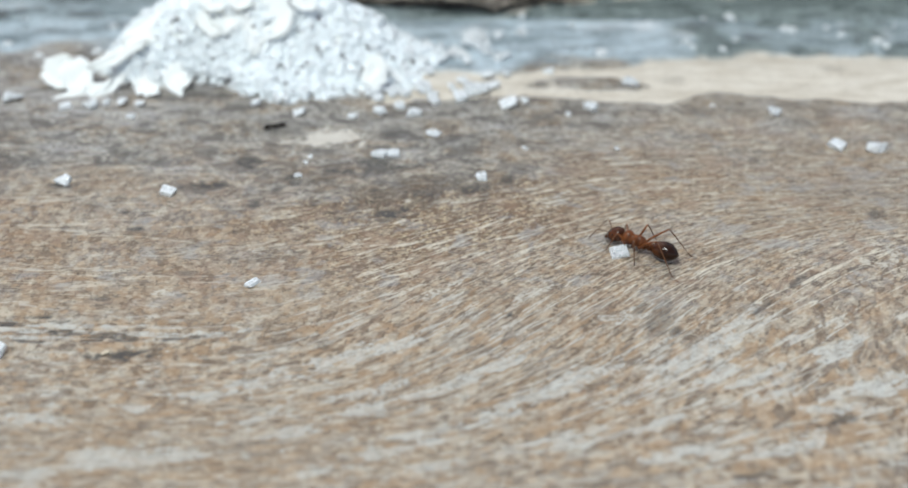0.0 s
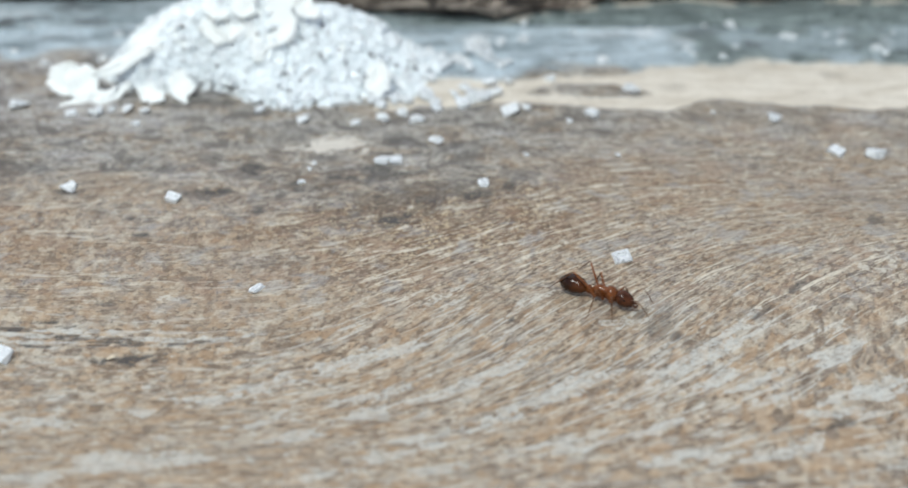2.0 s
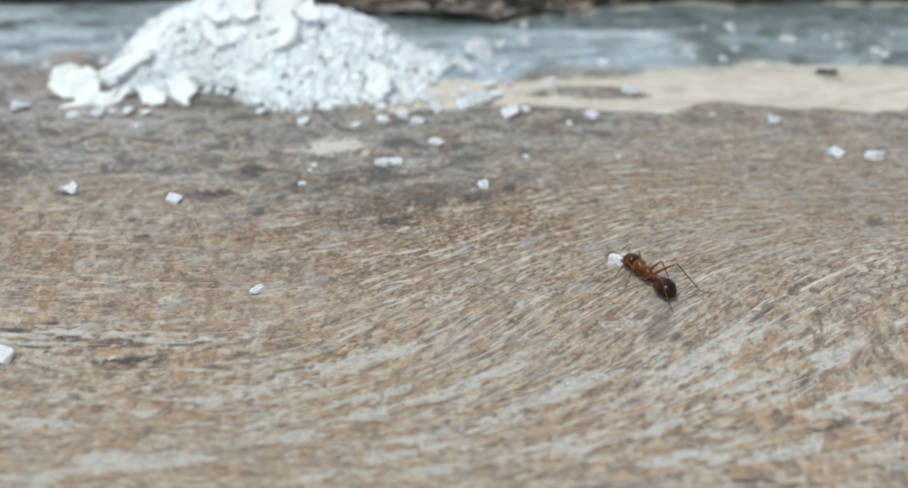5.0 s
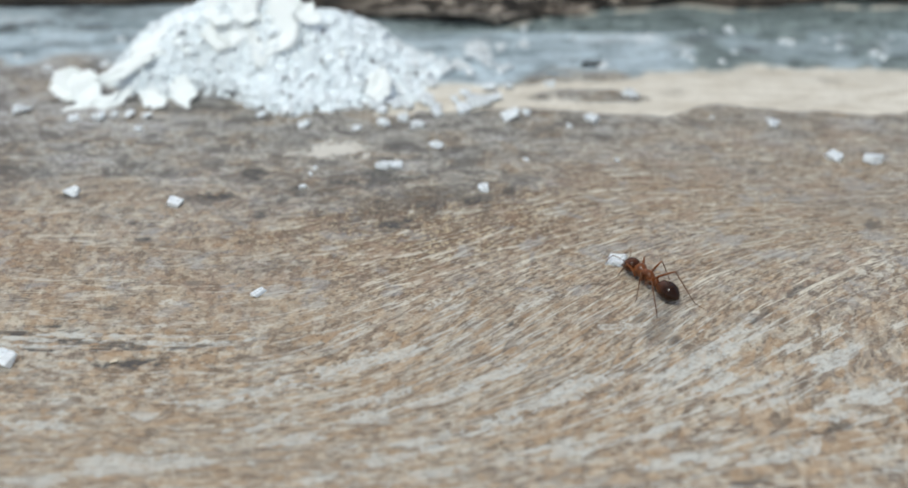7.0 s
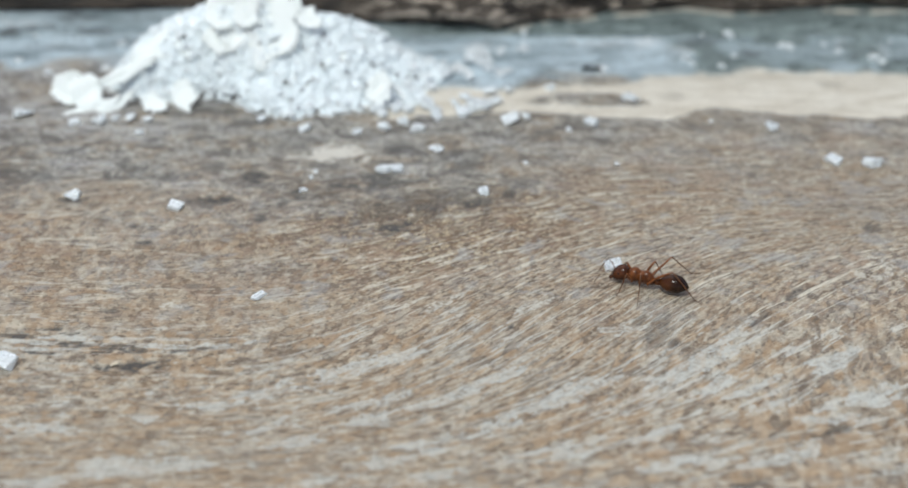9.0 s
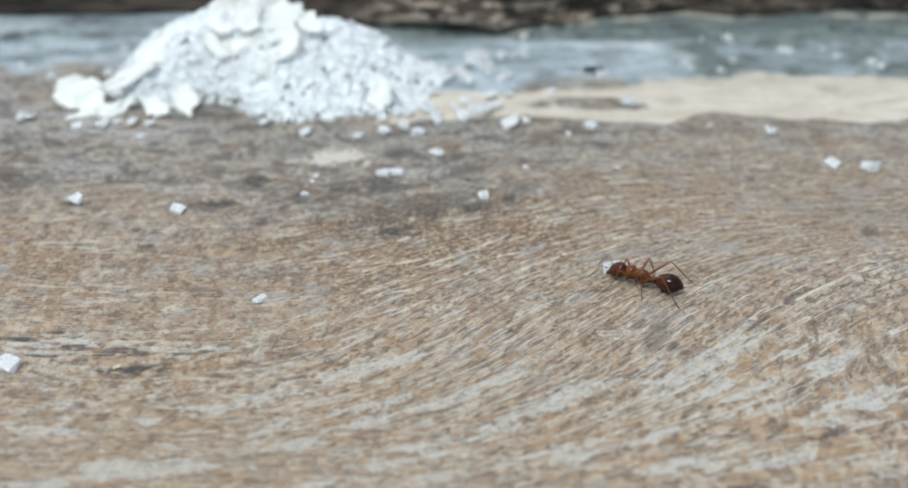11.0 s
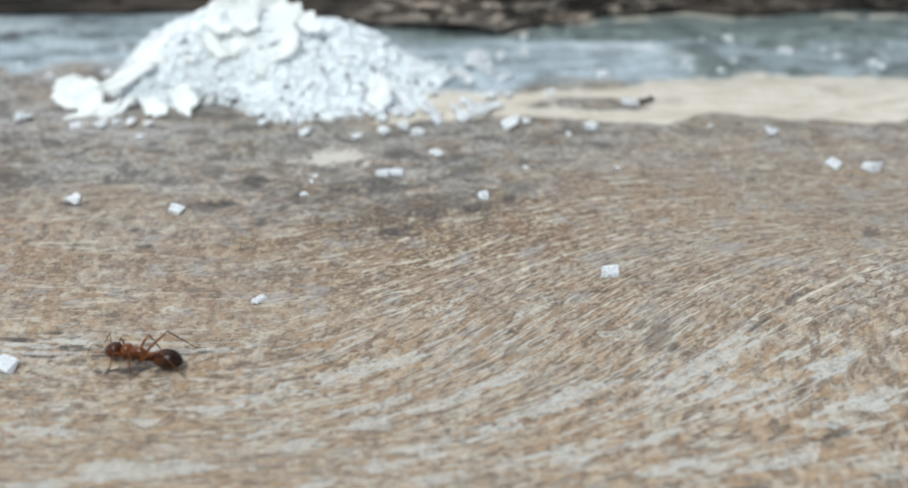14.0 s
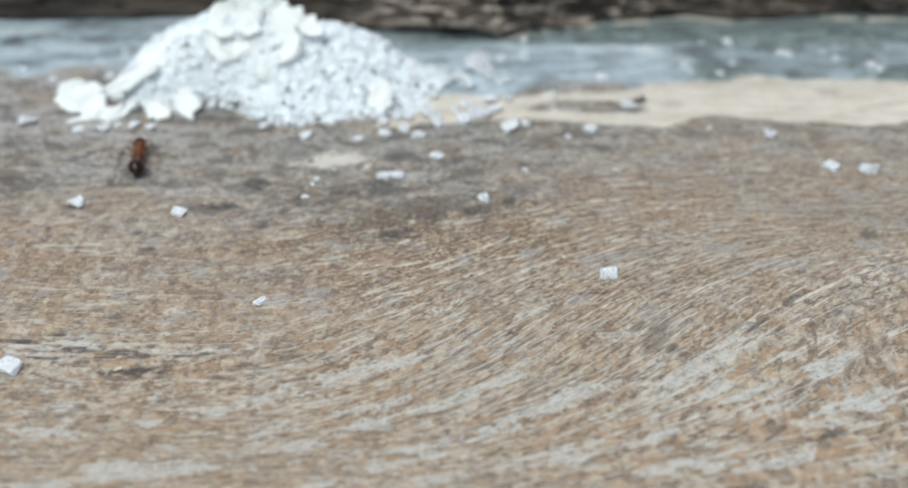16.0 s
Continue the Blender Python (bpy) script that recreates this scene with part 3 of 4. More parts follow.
def plank():
    def spaced(inner_low, inner_high, step, outer):
        mid = np.arange(inner_low, inner_high + step / 2, step)
        grow = np.cumsum(step * 1.35 ** np.arange(1, 40))
        grow = grow[grow < outer]
        return np.r_[inner_low - grow[::-1], mid, inner_high + grow]
    xs = spaced(-35.0, 36.0, 0.14, 190.0)
    ys = spaced(-21.0, 30.0, 0.13, 120.0)
    ys = ys[ys < 75]
    gx, gy = np.meshgrid(xs, ys)
    v = grain_height(gx, gy)
    bare, dark = bare_mask(gx, gy), spots(gx, gy, v, DARK_SPOTS + FRONT_DARK_SPOTS + STAIN_SPOTS + FAINT_STAIN_SPOTS + BACK_DARK_SPOTS)
    pale = spots(gx, gy, v, PALE_SPOTS + MORE_PALE_SPOTS + STREAK_SPOTS + GLINT_SPOTS)
    dark = np.maximum(dark, streaks(gx, gy, CRACKS, 0.32))
    pale = np.maximum(pale, streaks(gx, gy, PALE_FIBRES, 0.55)) * (1 - dark)
    pale = np.maximum(pale, 0.95 * streaks(gx, gy, FRONT_STREAKS + MORE_STREAKS))
    ring = np.abs(np.hypot((gx - RING[0]) / 1.0, (gy - RING[1]) / 0.95) - 1 + 0.4 * (fractal(gx * 1.5, gy * 1.5, 53, 3) - 0.5))
    pale = np.maximum(pale, 0.95 * smooth_step(ring, 0.27, 0.1))
    pale = np.maximum(pale, 0.1 * smooth_step(gy, -6, -16))
    wob = fractal(gx * 0.3, gy * 0.5, 11, 4) - 0.5
    chip = gy - np.interp(gx, *BOARD_LINE) + 0.9 * (fractal(gx * 0.7, gy * 0.4, 83, 4) - 0.5)
    bare = np.maximum(bare, smooth_step(np.abs(chip + 0.25), 0.35, 0.15) * smooth_step(gx, 3.0, 6.0) * (fractal(gx * 0.9, gy * 0.9, 87, 3) > 0.42))
    edge = gy + 5.0 * wob
    shore = 1.6 * smooth_step(gx, 0, 8) + 4.2 * smooth_step(gx, -15, -23)
    slate = smooth_step(edge, 17.2 + shore, 19.0 + shore)
    loose = fractal(gx * 0.5, gy * 1.1, 17, 5) - 0.5
    grey = smooth_step(gy + 6.0 * wob + 7.0 * loose, 0.8 + 4.0 * smooth_step(gx, 0, 12), 9.5 + 4.5 * smooth_step(gx, 0, 12)) * (1 - 0.28 * smooth_step(gx, 4, 16))
    patch = smooth_step(gx + 10 * wob, 12.0, 18.5) * (0.45 + 0.5 * smooth_step(fractal(gx * 0.45, gy * 0.5, 91, 4), 0.38, 0.56)) * slate
    for sx, sy, rx, ry, strength in SMUDGES:
        grey = np.maximum(grey, strength * np.exp(-((gx - sx) / rx) ** 2 - ((gy - sy) / ry) ** 2) * (0.5 + fractal(gx * 0.8, gy * 1.6, 57, 4)))
    green = smooth_step(gy + 0.5 * wob, 25.9, 26.6) * (0.25 + 0.75 * smooth_step(gx, -14, 0))
    green = np.maximum(green, patch)
    rich = np.exp(-(((gx + 1.0) / 9.0) ** 2 + ((gy - 3.2 - 0.25 * gx) / 3.6) ** 2)) * (0.6 + 0.9 * fractal(gx * 0.4, v * 0.9, 95, 4))
    rich = np.maximum(rich, 0.95 * np.exp(-(((gx - 1.0) / 6.5) ** 2 + ((gy - 0.6 - 0.4 * gx) / 3.4) ** 2)) * (0.4 + 1.1 * fractal(gx * 0.5, v * 1.1, 97, 4)))
    crumbly = smooth_step(gx + 8 * wob, 5.0, -4.0) * smooth_step(gy + 4 * wob, -8.0, -11.0)
    lilac = smooth_step(gx + 6 * wob, -13, -22) * smooth_step(gy + 4 * wob, 9.5, 14.5)
    calm = smooth_step(gx + 8 * wob, -1.0, -10.0) * smooth_step(gy + 5 * wob, -11.0, -6.0)
    fibre = fractal(gx * 0.25, v * 2.6, 21, 3) - 0.5
    gz = relief(gx, gy) + 0.10 * fibre * (1 - slate) * (1 - bare) + 0.05 * (fractal(gx * 2.2, gy * 2.2, 23, 3) - 0.5) - 0.05 * dark
    ny, nx = gx.shape
    co = np.c_[gx.ravel(), gy.ravel(), gz.ravel()] * MM
    ring = np.r_[np.arange(nx), np.arange(1, ny) * nx + nx - 1, (ny - 1) * nx + np.arange(nx - 2, -1, -1), np.arange(ny - 2, 0, -1) * nx]
    skirt = co[ring] * (1, 1, 0) - (0, 0, 18 * MM)
    i = np.arange(nx * ny).reshape(ny, nx)
    quads = np.c_[i[:-1, :-1].ravel(), i[:-1, 1:].ravel(), i[1:, 1:].ravel(), i[1:, :-1].ravel()]
    k = len(ring)
    low = nx * ny + np.arange(k)
    walls = np.c_[ring, low, np.roll(low, -1), np.roll(ring, -1)]
    mesh = bpy.data.meshes.new("ground")
    total, quads = np.r_[co, skirt], np.r_[quads, walls]
    mesh.vertices.add(len(total))
    mesh.vertices.foreach_set("co", total.ravel())
    mesh.loops.add(quads.size)
    mesh.loops.foreach_set("vertex_index", quads.ravel().astype(np.int32))
    mesh.polygons.add(len(quads))
    mesh.polygons.foreach_set("loop_start", (np.arange(len(quads)) * 4).astype(np.int32))
    mesh.update(calc_edges=True)
    mesh.polygons.foreach_set("use_smooth", [True] * (len(quads) - k) + [False] * k)
    uv = np.c_[np.r_[gx.ravel(), gx.ravel()[ring]], np.r_[v.ravel(), v.ravel()[ring]]]
    layer = mesh.uv_layers.new(name="grain")
    layer.data.foreach_set("uv", uv[quads.ravel()].astype(np.float32).ravel())
    for name, chans in (("marks", (dark, pale, bare)), ("zones", (slate, grey, green)), ("tones", (np.clip(rich, 0, 1), calm, crumbly)), ("wear", (smooth_step(gy + 3 * wob, -4.5, -9.0), lilac))):
        rgba = np.ones((len(total), 4), np.float32)
        for c, chan in enumerate(chans):
            rgba[:, c] = np.r_[chan.ravel(), np.zeros(k)]
        mesh.color_attributes.new(name, "FLOAT_COLOR", "POINT").data.foreach_set("color", rgba.ravel())
    mesh.materials.append(WOOD)
    return tagged(new("ground", mesh), "weathered brown wooden plank with pale grain, grey stains and a bare strip", "plank", kind="structure")


plank()


# ---- the dark board behind the plank ----
def back_board():
    xs = np.arange(-190, 190.1, 1.0)
    xs = np.sort(np.r_[xs[(xs < -38) | (xs > 38)], np.arange(-38, 38.01, 0.22)])
    zs = np.r_[np.arange(0.2, 8.0, 0.16), [8.5, 9.0, 9.5]]
    gx, gz = np.meshgrid(xs, zs)
    lip = np.interp(gx, *BOARD_LINE)
    lean = 0.10 * gz
    rag = fractal(gx * 0.22, gz * 1.3, 41, 5) - 0.5
    shelf = smooth_step(fractal(gx * 0.12, gz * 0.55, 47, 4), 0.45, 0.55)
    under = 0.7 * smooth_step(gz, 0.75, 0.45)
    gy = lip + 0.35 + lean + 1.3 * rag - 0.6 * shelf + under
    co = np.c_[gx.ravel(), gy.ravel(), gz.ravel()] * MM
    ny, nx = gx.shape
    i = np.arange(nx * ny).reshape(ny, nx)
    quads = np.c_[i[:-1, :-1].ravel(), i[:-1, 1:].ravel(), i[1:, 1:].ravel(), i[1:, :-1].ravel()]
    top = co[i[-1]] + np.array((0, 14 * MM, 0.0))
    back = top * np.array((1, 1, 0)) + np.array((0, 0, 0.2 * MM))
    n = nx * ny
    t, b = n + np.arange(nx), n + nx + np.arange(nx)
    quads = np.r_[quads, np.c_[i[-1][:-1], i[-1][1:], t[1:], t[:-1]], np.c_[t[:-1], t[1:], b[1:], b[:-1]], np.c_[b[:-1], b[1:], i[0][1:], i[0][:-1]]].tolist()
    quads += [[*i[:, 0].tolist(), int(t[0]), int(b[0])], [int(b[-1]), int(t[-1]), *i[::-1, -1].tolist()]]
    mesh = bpy.data.meshes.new("wall_back")
    mesh.from_pydata(np.r_[co, top, back].tolist(), [], quads)
    mesh.materials.append(BOARD)
    mesh.polygons.foreach_set("use_smooth", [True] * len(quads))
    return tagged(new("wall_back", mesh), "dark brown rough old board with chipped pale flecks", "board", kind="structure")


back_board()


# ---- sugar ----
def crystal_bmesh(rng, flat=0.55):
    """A worn sugar crystal about one unit wide: a chamfered, uneven block."""
    bm = bmesh.new()
    size = (1.0, rng.uniform(0.65, 0.95), rng.uniform(0.55, 0.85) * flat)
    if rng.random() < 0.55:
        for _ in range(15):
            d = Vector((rng.gauss(0, 1), rng.gauss(0, 1), rng.gauss(0, 1))).normalized()
            d = [max(-0.42, min(0.42, c * 0.56 * rng.uniform(0.9, 1.05))) for c in d]
            bm.verts.new([c * k for c, k in zip(d, size)])
    else:
        for sx in (-1, 1):
            for sy in (-1, 1):
                for sz in (-1, 1):
                    corner = [s * d * 0.5 * rng.uniform(0.6, 1.0) for s, d in zip((sx, sy, sz), size)]
                    for axis in range(3):
                        p = list(corner)
                        p[axis] *= rng.uniform(0.5, 0.85)
                        bm.verts.new(p)
    bmesh.ops.convex_hull(bm, input=bm.verts)
    loose = [v for v in bm.verts if not v.link_faces]
    bmesh.ops.delete(bm, geom=loose, context="VERTS")
    bmesh.ops.recalc_face_normals(bm, faces=bm.faces)
    return bm


SHAPES = []
for n in range(14):
    SHAPES.append(finish("sugar_crystal", crystal_bmesh(random.Random(n)), SUGAR, False))
dice = random.Random(5)


def loose_crystal(x, y, size, label="clear white sugar crystal lying loose on the plank", shape=None, longer=1.0, spin=None):
    size *= 1.16
    mesh = SHAPES[dice.randrange(14) if shape is None else shape]
    ob = new("sugar_crystal", mesh)
    low = min(v.co.z for v in mesh.vertices) * size
    ob.matrix_world = pose(x * MM, y * MM, (float(relief(x, y)) - low - 0.03) * MM, dice.uniform(-10, 10), dice.uniform(-10, 10), dice.uniform(0, 360) if spin is None else spin) @ Matrix.Diagonal((size * longer * MM, size * MM, size * MM, 1))
    return tagged(ob, label, "sugar crystal", "loose sugar crystals", "thing")


loose_crystal(-27.73, 14.82, 1.35)
loose_crystal(-27.60, 20.80, 0.59)
loose_crystal(-24.21, 13.80, 0.78)
loose_crystal(-22.64, 13.95, 1.01)
loose_crystal(-21.73, 14.41, 0.70)
loose_crystal(-20.69, 14.26, 0.85)
loose_crystal(-19.55, 14.18, 0.69)
loose_crystal(-19.86, 12.57, 0.61)
loose_crystal(-12.32, 14.09, 0.91)
loose_crystal(-9.40, 12.86, 0.82)
loose_crystal(-6.13, 12.47, 0.55)
loose_crystal(-4.42, 13.00, 1.04)
loose_crystal(-3.26, 13.76, 0.75)
loose_crystal(-2.31, 12.84, 0.81)
loose_crystal(-1.08, 14.38, 0.75)
loose_crystal(-1.06, 10.26, 0.94)
loose_crystal(-4.22, 7.82, 0.84)
loose_crystal(-3.42, 7.89, 0.77)
loose_crystal(-8.80, 5.43, 0.48)
loose_crystal(-22.17, 5.00, 0.92)
loose_crystal(-15.97, 3.60, 0.86)
loose_crystal(1.70, 5.35, 0.68)
loose_crystal(-10.14, -5.00, 0.58, longer=1.6, spin=52)
loose_crystal(-21.74, -10.54, 1.14)
loose_crystal(8.74, 13.59, 0.82)
loose_crystal(3.66, 13.90, 1.27)
loose_crystal(4.66, 14.60, 0.98)
loose_crystal(1.53, 15.95, 1.53)
loose_crystal(2.73, 16.68, 1.08)
loose_crystal(0.01, 16.44, 0.77)
loose_crystal(-2.20, 17.59, 0.62)
loose_crystal(11.55, 16.91, 0.93)
loose_crystal(20.08, 13.11, 0.91)
loose_crystal(22.97, 8.88, 0.96)
loose_crystal(25.23, 8.60, 1.33)
loose_crystal(9.84, 8.56, 0.50)
loose_crystal(7.27, 12.75, 0.45)
loose_crystal(4.37, 8.70, 0.35)
loose_crystal(16.41, 13.96, 0.34)
loose_crystal(10.18, 21.16, 0.73)
loose_crystal(6.58, 19.09, 0.55)
loose_crystal(4.84, 24.18, 0.75)
loose_crystal(3.05, 20.30, 0.72)
loose_crystal(1.42, 23.16, 0.90)
loose_crystal(0.60, 20.83, 0.88)
loose_crystal(-0.69, 22.17, 0.81)
loose_crystal(-1.70, 20.05, 0.80)
loose_crystal(-3.33, 19.19, 0.71)
loose_crystal(-8.49, 6.95, 0.35)
loose_crystal(-8.27, 7.62, 0.32)
loose_crystal(4.90, 24.27, 0.74)
loose_crystal(5.01, 26.64, 0.55)
loose_crystal(6.40, 18.80, 0.66)
loose_crystal(10.19, 21.37, 0.64)
loose_crystal(19.60, 26.44, 0.64)
loose_crystal(19.88, 26.15, 0.51)
loose_crystal(17.80, 26.34, 0.55)
loose_crystal(23.19, 25.01, 0.60)
loose_crystal(23.72, 24.63, 0.64)
loose_crystal(26.96, 24.07, 0.64)
loose_crystal(29.08, 22.88, 0.72)
loose_crystal(29.60, 22.43, 0.55)
loose_crystal(16.06, 22.89, 0.58)
loose_crystal(16.45, 22.26, 0.49)
loose_crystal(18.39, 21.72, 0.61)
loose_crystal(19.55, 23.34, 0.42)
loose_crystal(1.25, 23.90, 0.90)
loose_crystal(1.93, 23.35, 0.65)
loose_crystal(3.21, 20.50, 0.79)
loose_crystal(0.23, 21.38, 0.88)
loose_crystal(8.45, 25.58, 0.42)
loose_crystal(13.83, 25.96, 0.42)
loose_crystal(26.21, 25.20, 0.39)
loose_crystal(31.02, 25.57, 0.44)
loose_crystal(-29.89, 26.17, 0.70)
loose_crystal(-23.88, 21.39, 0.66)
loose_crystal(-23.50, 25.22, 0.60)
loose_crystal(-30.11, 22.46, 0.59)

HEAP_X, HEAP_Y = -13.5, 20.6


def heap_height(x, y):
    """A cone of poured sugar with a hollow right flank and an uneven foot."""
    dx = (x - HEAP_X) / np.where(x < HEAP_X, 10.0, 12.8)
    dy = (y - HEAP_Y) / (5.7 + 0.9 * smooth_step(x, -14.0, -8.0))
    r = np.hypot(dx, dy) * (1 + 0.34 * (fractal(x * 0.38, y * 0.38, 61, 3) - 0.5))
    r = r * (1 + 0.75 * np.exp(-((x + 16.0) / 2.3) ** 2) * smooth_step(y, HEAP_Y - 1.2, HEAP_Y - 3.8))
    lumps = 1 + 0.22 * (fractal(x * 0.6, y * 0.6, 67, 3) - 0.5)
    cone = 6.5 * np.clip(1 - r, 0, 1) ** (1.02 + 0.3 * smooth_step(x - HEAP_X, 0, 4))
    # rounded shoulders on both flanks
    back = np.exp(-((y - 21.0) / 2.3) ** 2)
    shoulder = 1.25 * np.exp(-((x + 6.9) / 2.0) ** 2) + 0.55 * np.exp(-((x + 4.9) / 0.9) ** 2) + 0.8 * np.exp(-((x + 19.0) / 2.2) ** 2)
    return (cone + shoulder * back * smooth_step(cone, 0.3, 1.4)) * lumps


def heap():
    """The body of the heap: a lumpy core covered with many joined crystals."""
    rng = random.Random(9)
    shapes = [crystal_bmesh(random.Random(100 + n)) for n in range(10)]
    tables = []
    for bm in shapes:
        bm.verts.ensure_lookup_table()
        bm.verts.index_update()
        tables.append((np.array([v.co for v in bm.verts]), [[v.index for v in fc.verts] for fc in bm.faces]))
        bm.free()
    verts, faces, base = [], [], 0
    # core
    n = 90
    xs, ys = np.linspace(-27, 1, n), np.linspace(13.5, 27.5, n)
    gx, gy = np.meshgrid(xs, ys)
    gz = heap_height(gx, gy) - 0.02 + 0.18 * (fractal(gx * 1.5, gy * 1.5, 71, 2) - 0.5) + relief(gx, gy)
    verts.append(np.c_[gx.ravel(), gy.ravel(), gz.ravel()])
    faces += [[j * n + i, j * n + i + 1, (j + 1) * n + i + 1, (j + 1) * n + i] for j in range(n - 1) for i in range(n - 1)
              if heap_height(gx[j, i], gy[j, i]) > 0.25]
    base += n * n
    core = len(faces)
    placed = 0
    while placed < 4400:
        x, y = rng.uniform(-27, 1.5), rng.uniform(13.2, 28.0)
        h = float(heap_height(x, y))
        if h <= 0.05 or (h < 1.0 and rng.random() < 0.4):
            continue
        size = rng.choice((rng.uniform(0.45, 0.8), rng.uniform(0.7, 1.4)))
        turn = np.array(pose(0, 0, 0, rng.uniform(0, 360), rng.uniform(0, 360), rng.uniform(0, 360)).to_3x3())
        co, fs = tables[rng.randrange(10)]
        verts.append(co @ turn.T * size + (x, y, h + float(relief(x, y)) - 0.36 * size + rng.uniform(-0.02, 0.12)))
        faces += [[base + k for k in fc] for fc in fs]
        base += len(co)
        placed += 1
    mesh = bpy.data.meshes.new("sugar_heap")
    mesh.from_pydata((np.concatenate(verts) * MM).tolist(), [], faces)
    mesh.materials.append(HEAP)
    mesh.polygons.foreach_set("use_smooth", [n < core for n in range(len(faces))])
    return tagged(new("sugar_heap", mesh), "heap of coarse white sugar crystals on the plank", "sugar heap", kind="stuff")


heap()


def heap_crystals(count=270):
    """Crystals that lie singly on the heap's front and foot."""
    rng = random.Random(21)
    made = 0
    while made < count:
        x, y = rng.uniform(-27.5, 4.5), rng.uniform(13.0, 24.5)
        h = float(heap_height(x, y))
        foot = h <= 0.05
        near = (x > -6 and 14.8 < y and rng.random() < 0.5 - 0.05 * (x + 3)) or (x < -21 and y < 20 and rng.random() < 0.12)
        if foot and not near:
            continue
        size = rng.uniform(0.7, 1.3) if foot or h < 0.8 else rng.uniform(0.5, 0.95)
        ob = new("sugar_crystal", SHAPES[rng.randrange(14)])
        tilt = 12 if foot else 180
        ob.matrix_world = pose(x * MM, y * MM, (h + float(relief(x, y)) + size * (0.27 if foot else -0.02)) * MM, rng.uniform(-tilt, tilt), rng.uniform(-tilt, tilt), rng.uniform(0, 360)) @ Matrix.Scale(size * MM, 4)
        tagged(ob, "white sugar crystal on the sugar heap", "sugar crystal", "crystals of the heap", "thing")
        made += 1


heap_crystals()


def flake(x, y, z, length, width, curl, lean, spin, seed, taper=0.0):
    """A thin curled creamy flake with an uneven outline; curl: degrees over its length; taper: how far one end runs to a point."""
    nx, ny, thick = 18, 8, 0.2
    bm = bmesh.new()
    rows = []
    for side in (0.5, -0.5):
        grid = []
        for i in range(nx + 1):
            u = i / nx - 0.5
            line = []
            half = width / 2 * max(0.12, 1 - abs(2 * u) ** 3.2) * (1 - taper * (u + 0.5) ** 1.5) * (1 + 0.4 * noise.noise((u * 4, seed * 3.1, 0)) + 0.3 * noise.noise((u * 11, seed * 5.3, 3)))
            for j in range(ny + 1):
                v = (j / ny - 0.5) * 2
                a = radians(curl) * u
                rad = length / max(radians(abs(curl)), 0.05) * (1 if curl >= 0 else -1)
                off = side * thick * (1 - 0.6 * abs(v) ** 3)
                px = (rad + off) * math.sin(a) if curl >= 0 else (-rad - off) * math.sin(-a)
                pz = rad - (rad + off) * math.cos(a) if curl >= 0 else off
                py = v * half + 0.06 * length * noise.noise((u * 2, seed * 1.7, 4)) 
                py += 0.16 * width * noise.noise((u * 5, v * 1.3 + seed, 6))
                pz += 0.05 * width * v * v + 0.16 * noise.noise((u * 3 + seed, v * 1.5, 2))
                line.append(bm.verts.new((px * MM, py * MM, pz * MM)))
            grid.append(line)
        rows.append(grid)
    up, down = rows
    for i in range(nx):
        for j in range(ny):
            bm.faces.new((up[i][j], up[i + 1][j], up[i + 1][j + 1], up[i][j + 1]))
            bm.faces.new((down[i][j], down[i][j + 1], down[i + 1][j + 1], down[i + 1][j]))
    for i in range(nx):
        bm.faces.new((up[i][0], down[i][0], down[i + 1][0], up[i + 1][0]))
        bm.faces.new((up[i][ny], up[i + 1][ny], down[i + 1][ny], down[i][ny]))
    for j in range(ny):
        bm.faces.new((up[0][j], up[0][j + 1], down[0][j + 1], down[0][j]))
        bm.faces.new((up[nx][j], down[nx][j], down[nx][j + 1], up[nx][j + 1]))
    bmesh.ops.recalc_face_normals(bm, faces=bm.faces)
    ob = new("flake", finish("flake", bm, FLAKE))
    ob.matrix_world = pose(x * MM, y * MM, (z - 0.42) * MM, lean, 0, 0) @ pose(0, 0, 0, 0, 0, spin)
    return tagged(ob, "thin curled creamy white flake on the sugar heap", "flake", "flakes on the heap", "thing")


flake(-24.9, 16.9, 1.28, 2.31, 2.63, 40, 54, 80, 1)
flake(-23.9, 16.5, 1.23, 2.38, 2.30, 50, 48, 20, 2)
flake(-21.3, 17.4, 2.21, 4.34, 0.95, 55, 50, 24, 3)
flake(-23.4, 15.7, 0.46, 4.10, 1.02, 40, 42, 22, 4)
flake(-21.9, 15.9, 0.69, 2.75, 0.79, 35, 40, 32, 5)
flake(-19.1, 18.9, 3.36, 4.60, 1.74, 35, 46, 28, 6)
flake(-16.8, 19.2, 3.86, 3.39, 2.05, 30, 46, 20, 7)
flake(-15.0, 19.4, 5.66, 3.28, 1.95, 110, 55, 68, 8)
flake(-13.4, 19.2, 5.91, 2.72, 1.71, 40, 55, 82, 9)
flake(-11.4, 19.1, 4.12, 5.46, 2.34, 12, 46, 62, 10)
flake(-13.7, 18.8, 4.37, 3.51, 2.03, 20, 44, 12, 11)
flake(-4.8, 16.1, 1.67, 2.28, 1.52, 15, 52, 86, 12)
flake(-19.4, 15.6, 0.85, 1.93, 1.23, 20, 36, -25, 13)
flake(-7.8, 18.2, 2.75, 1.71, 1.09, 20, 46, 20, 14)
flake(-9.4, 19.0, 5.26, 1.85, 1.39, 20, 50, -30, 15)
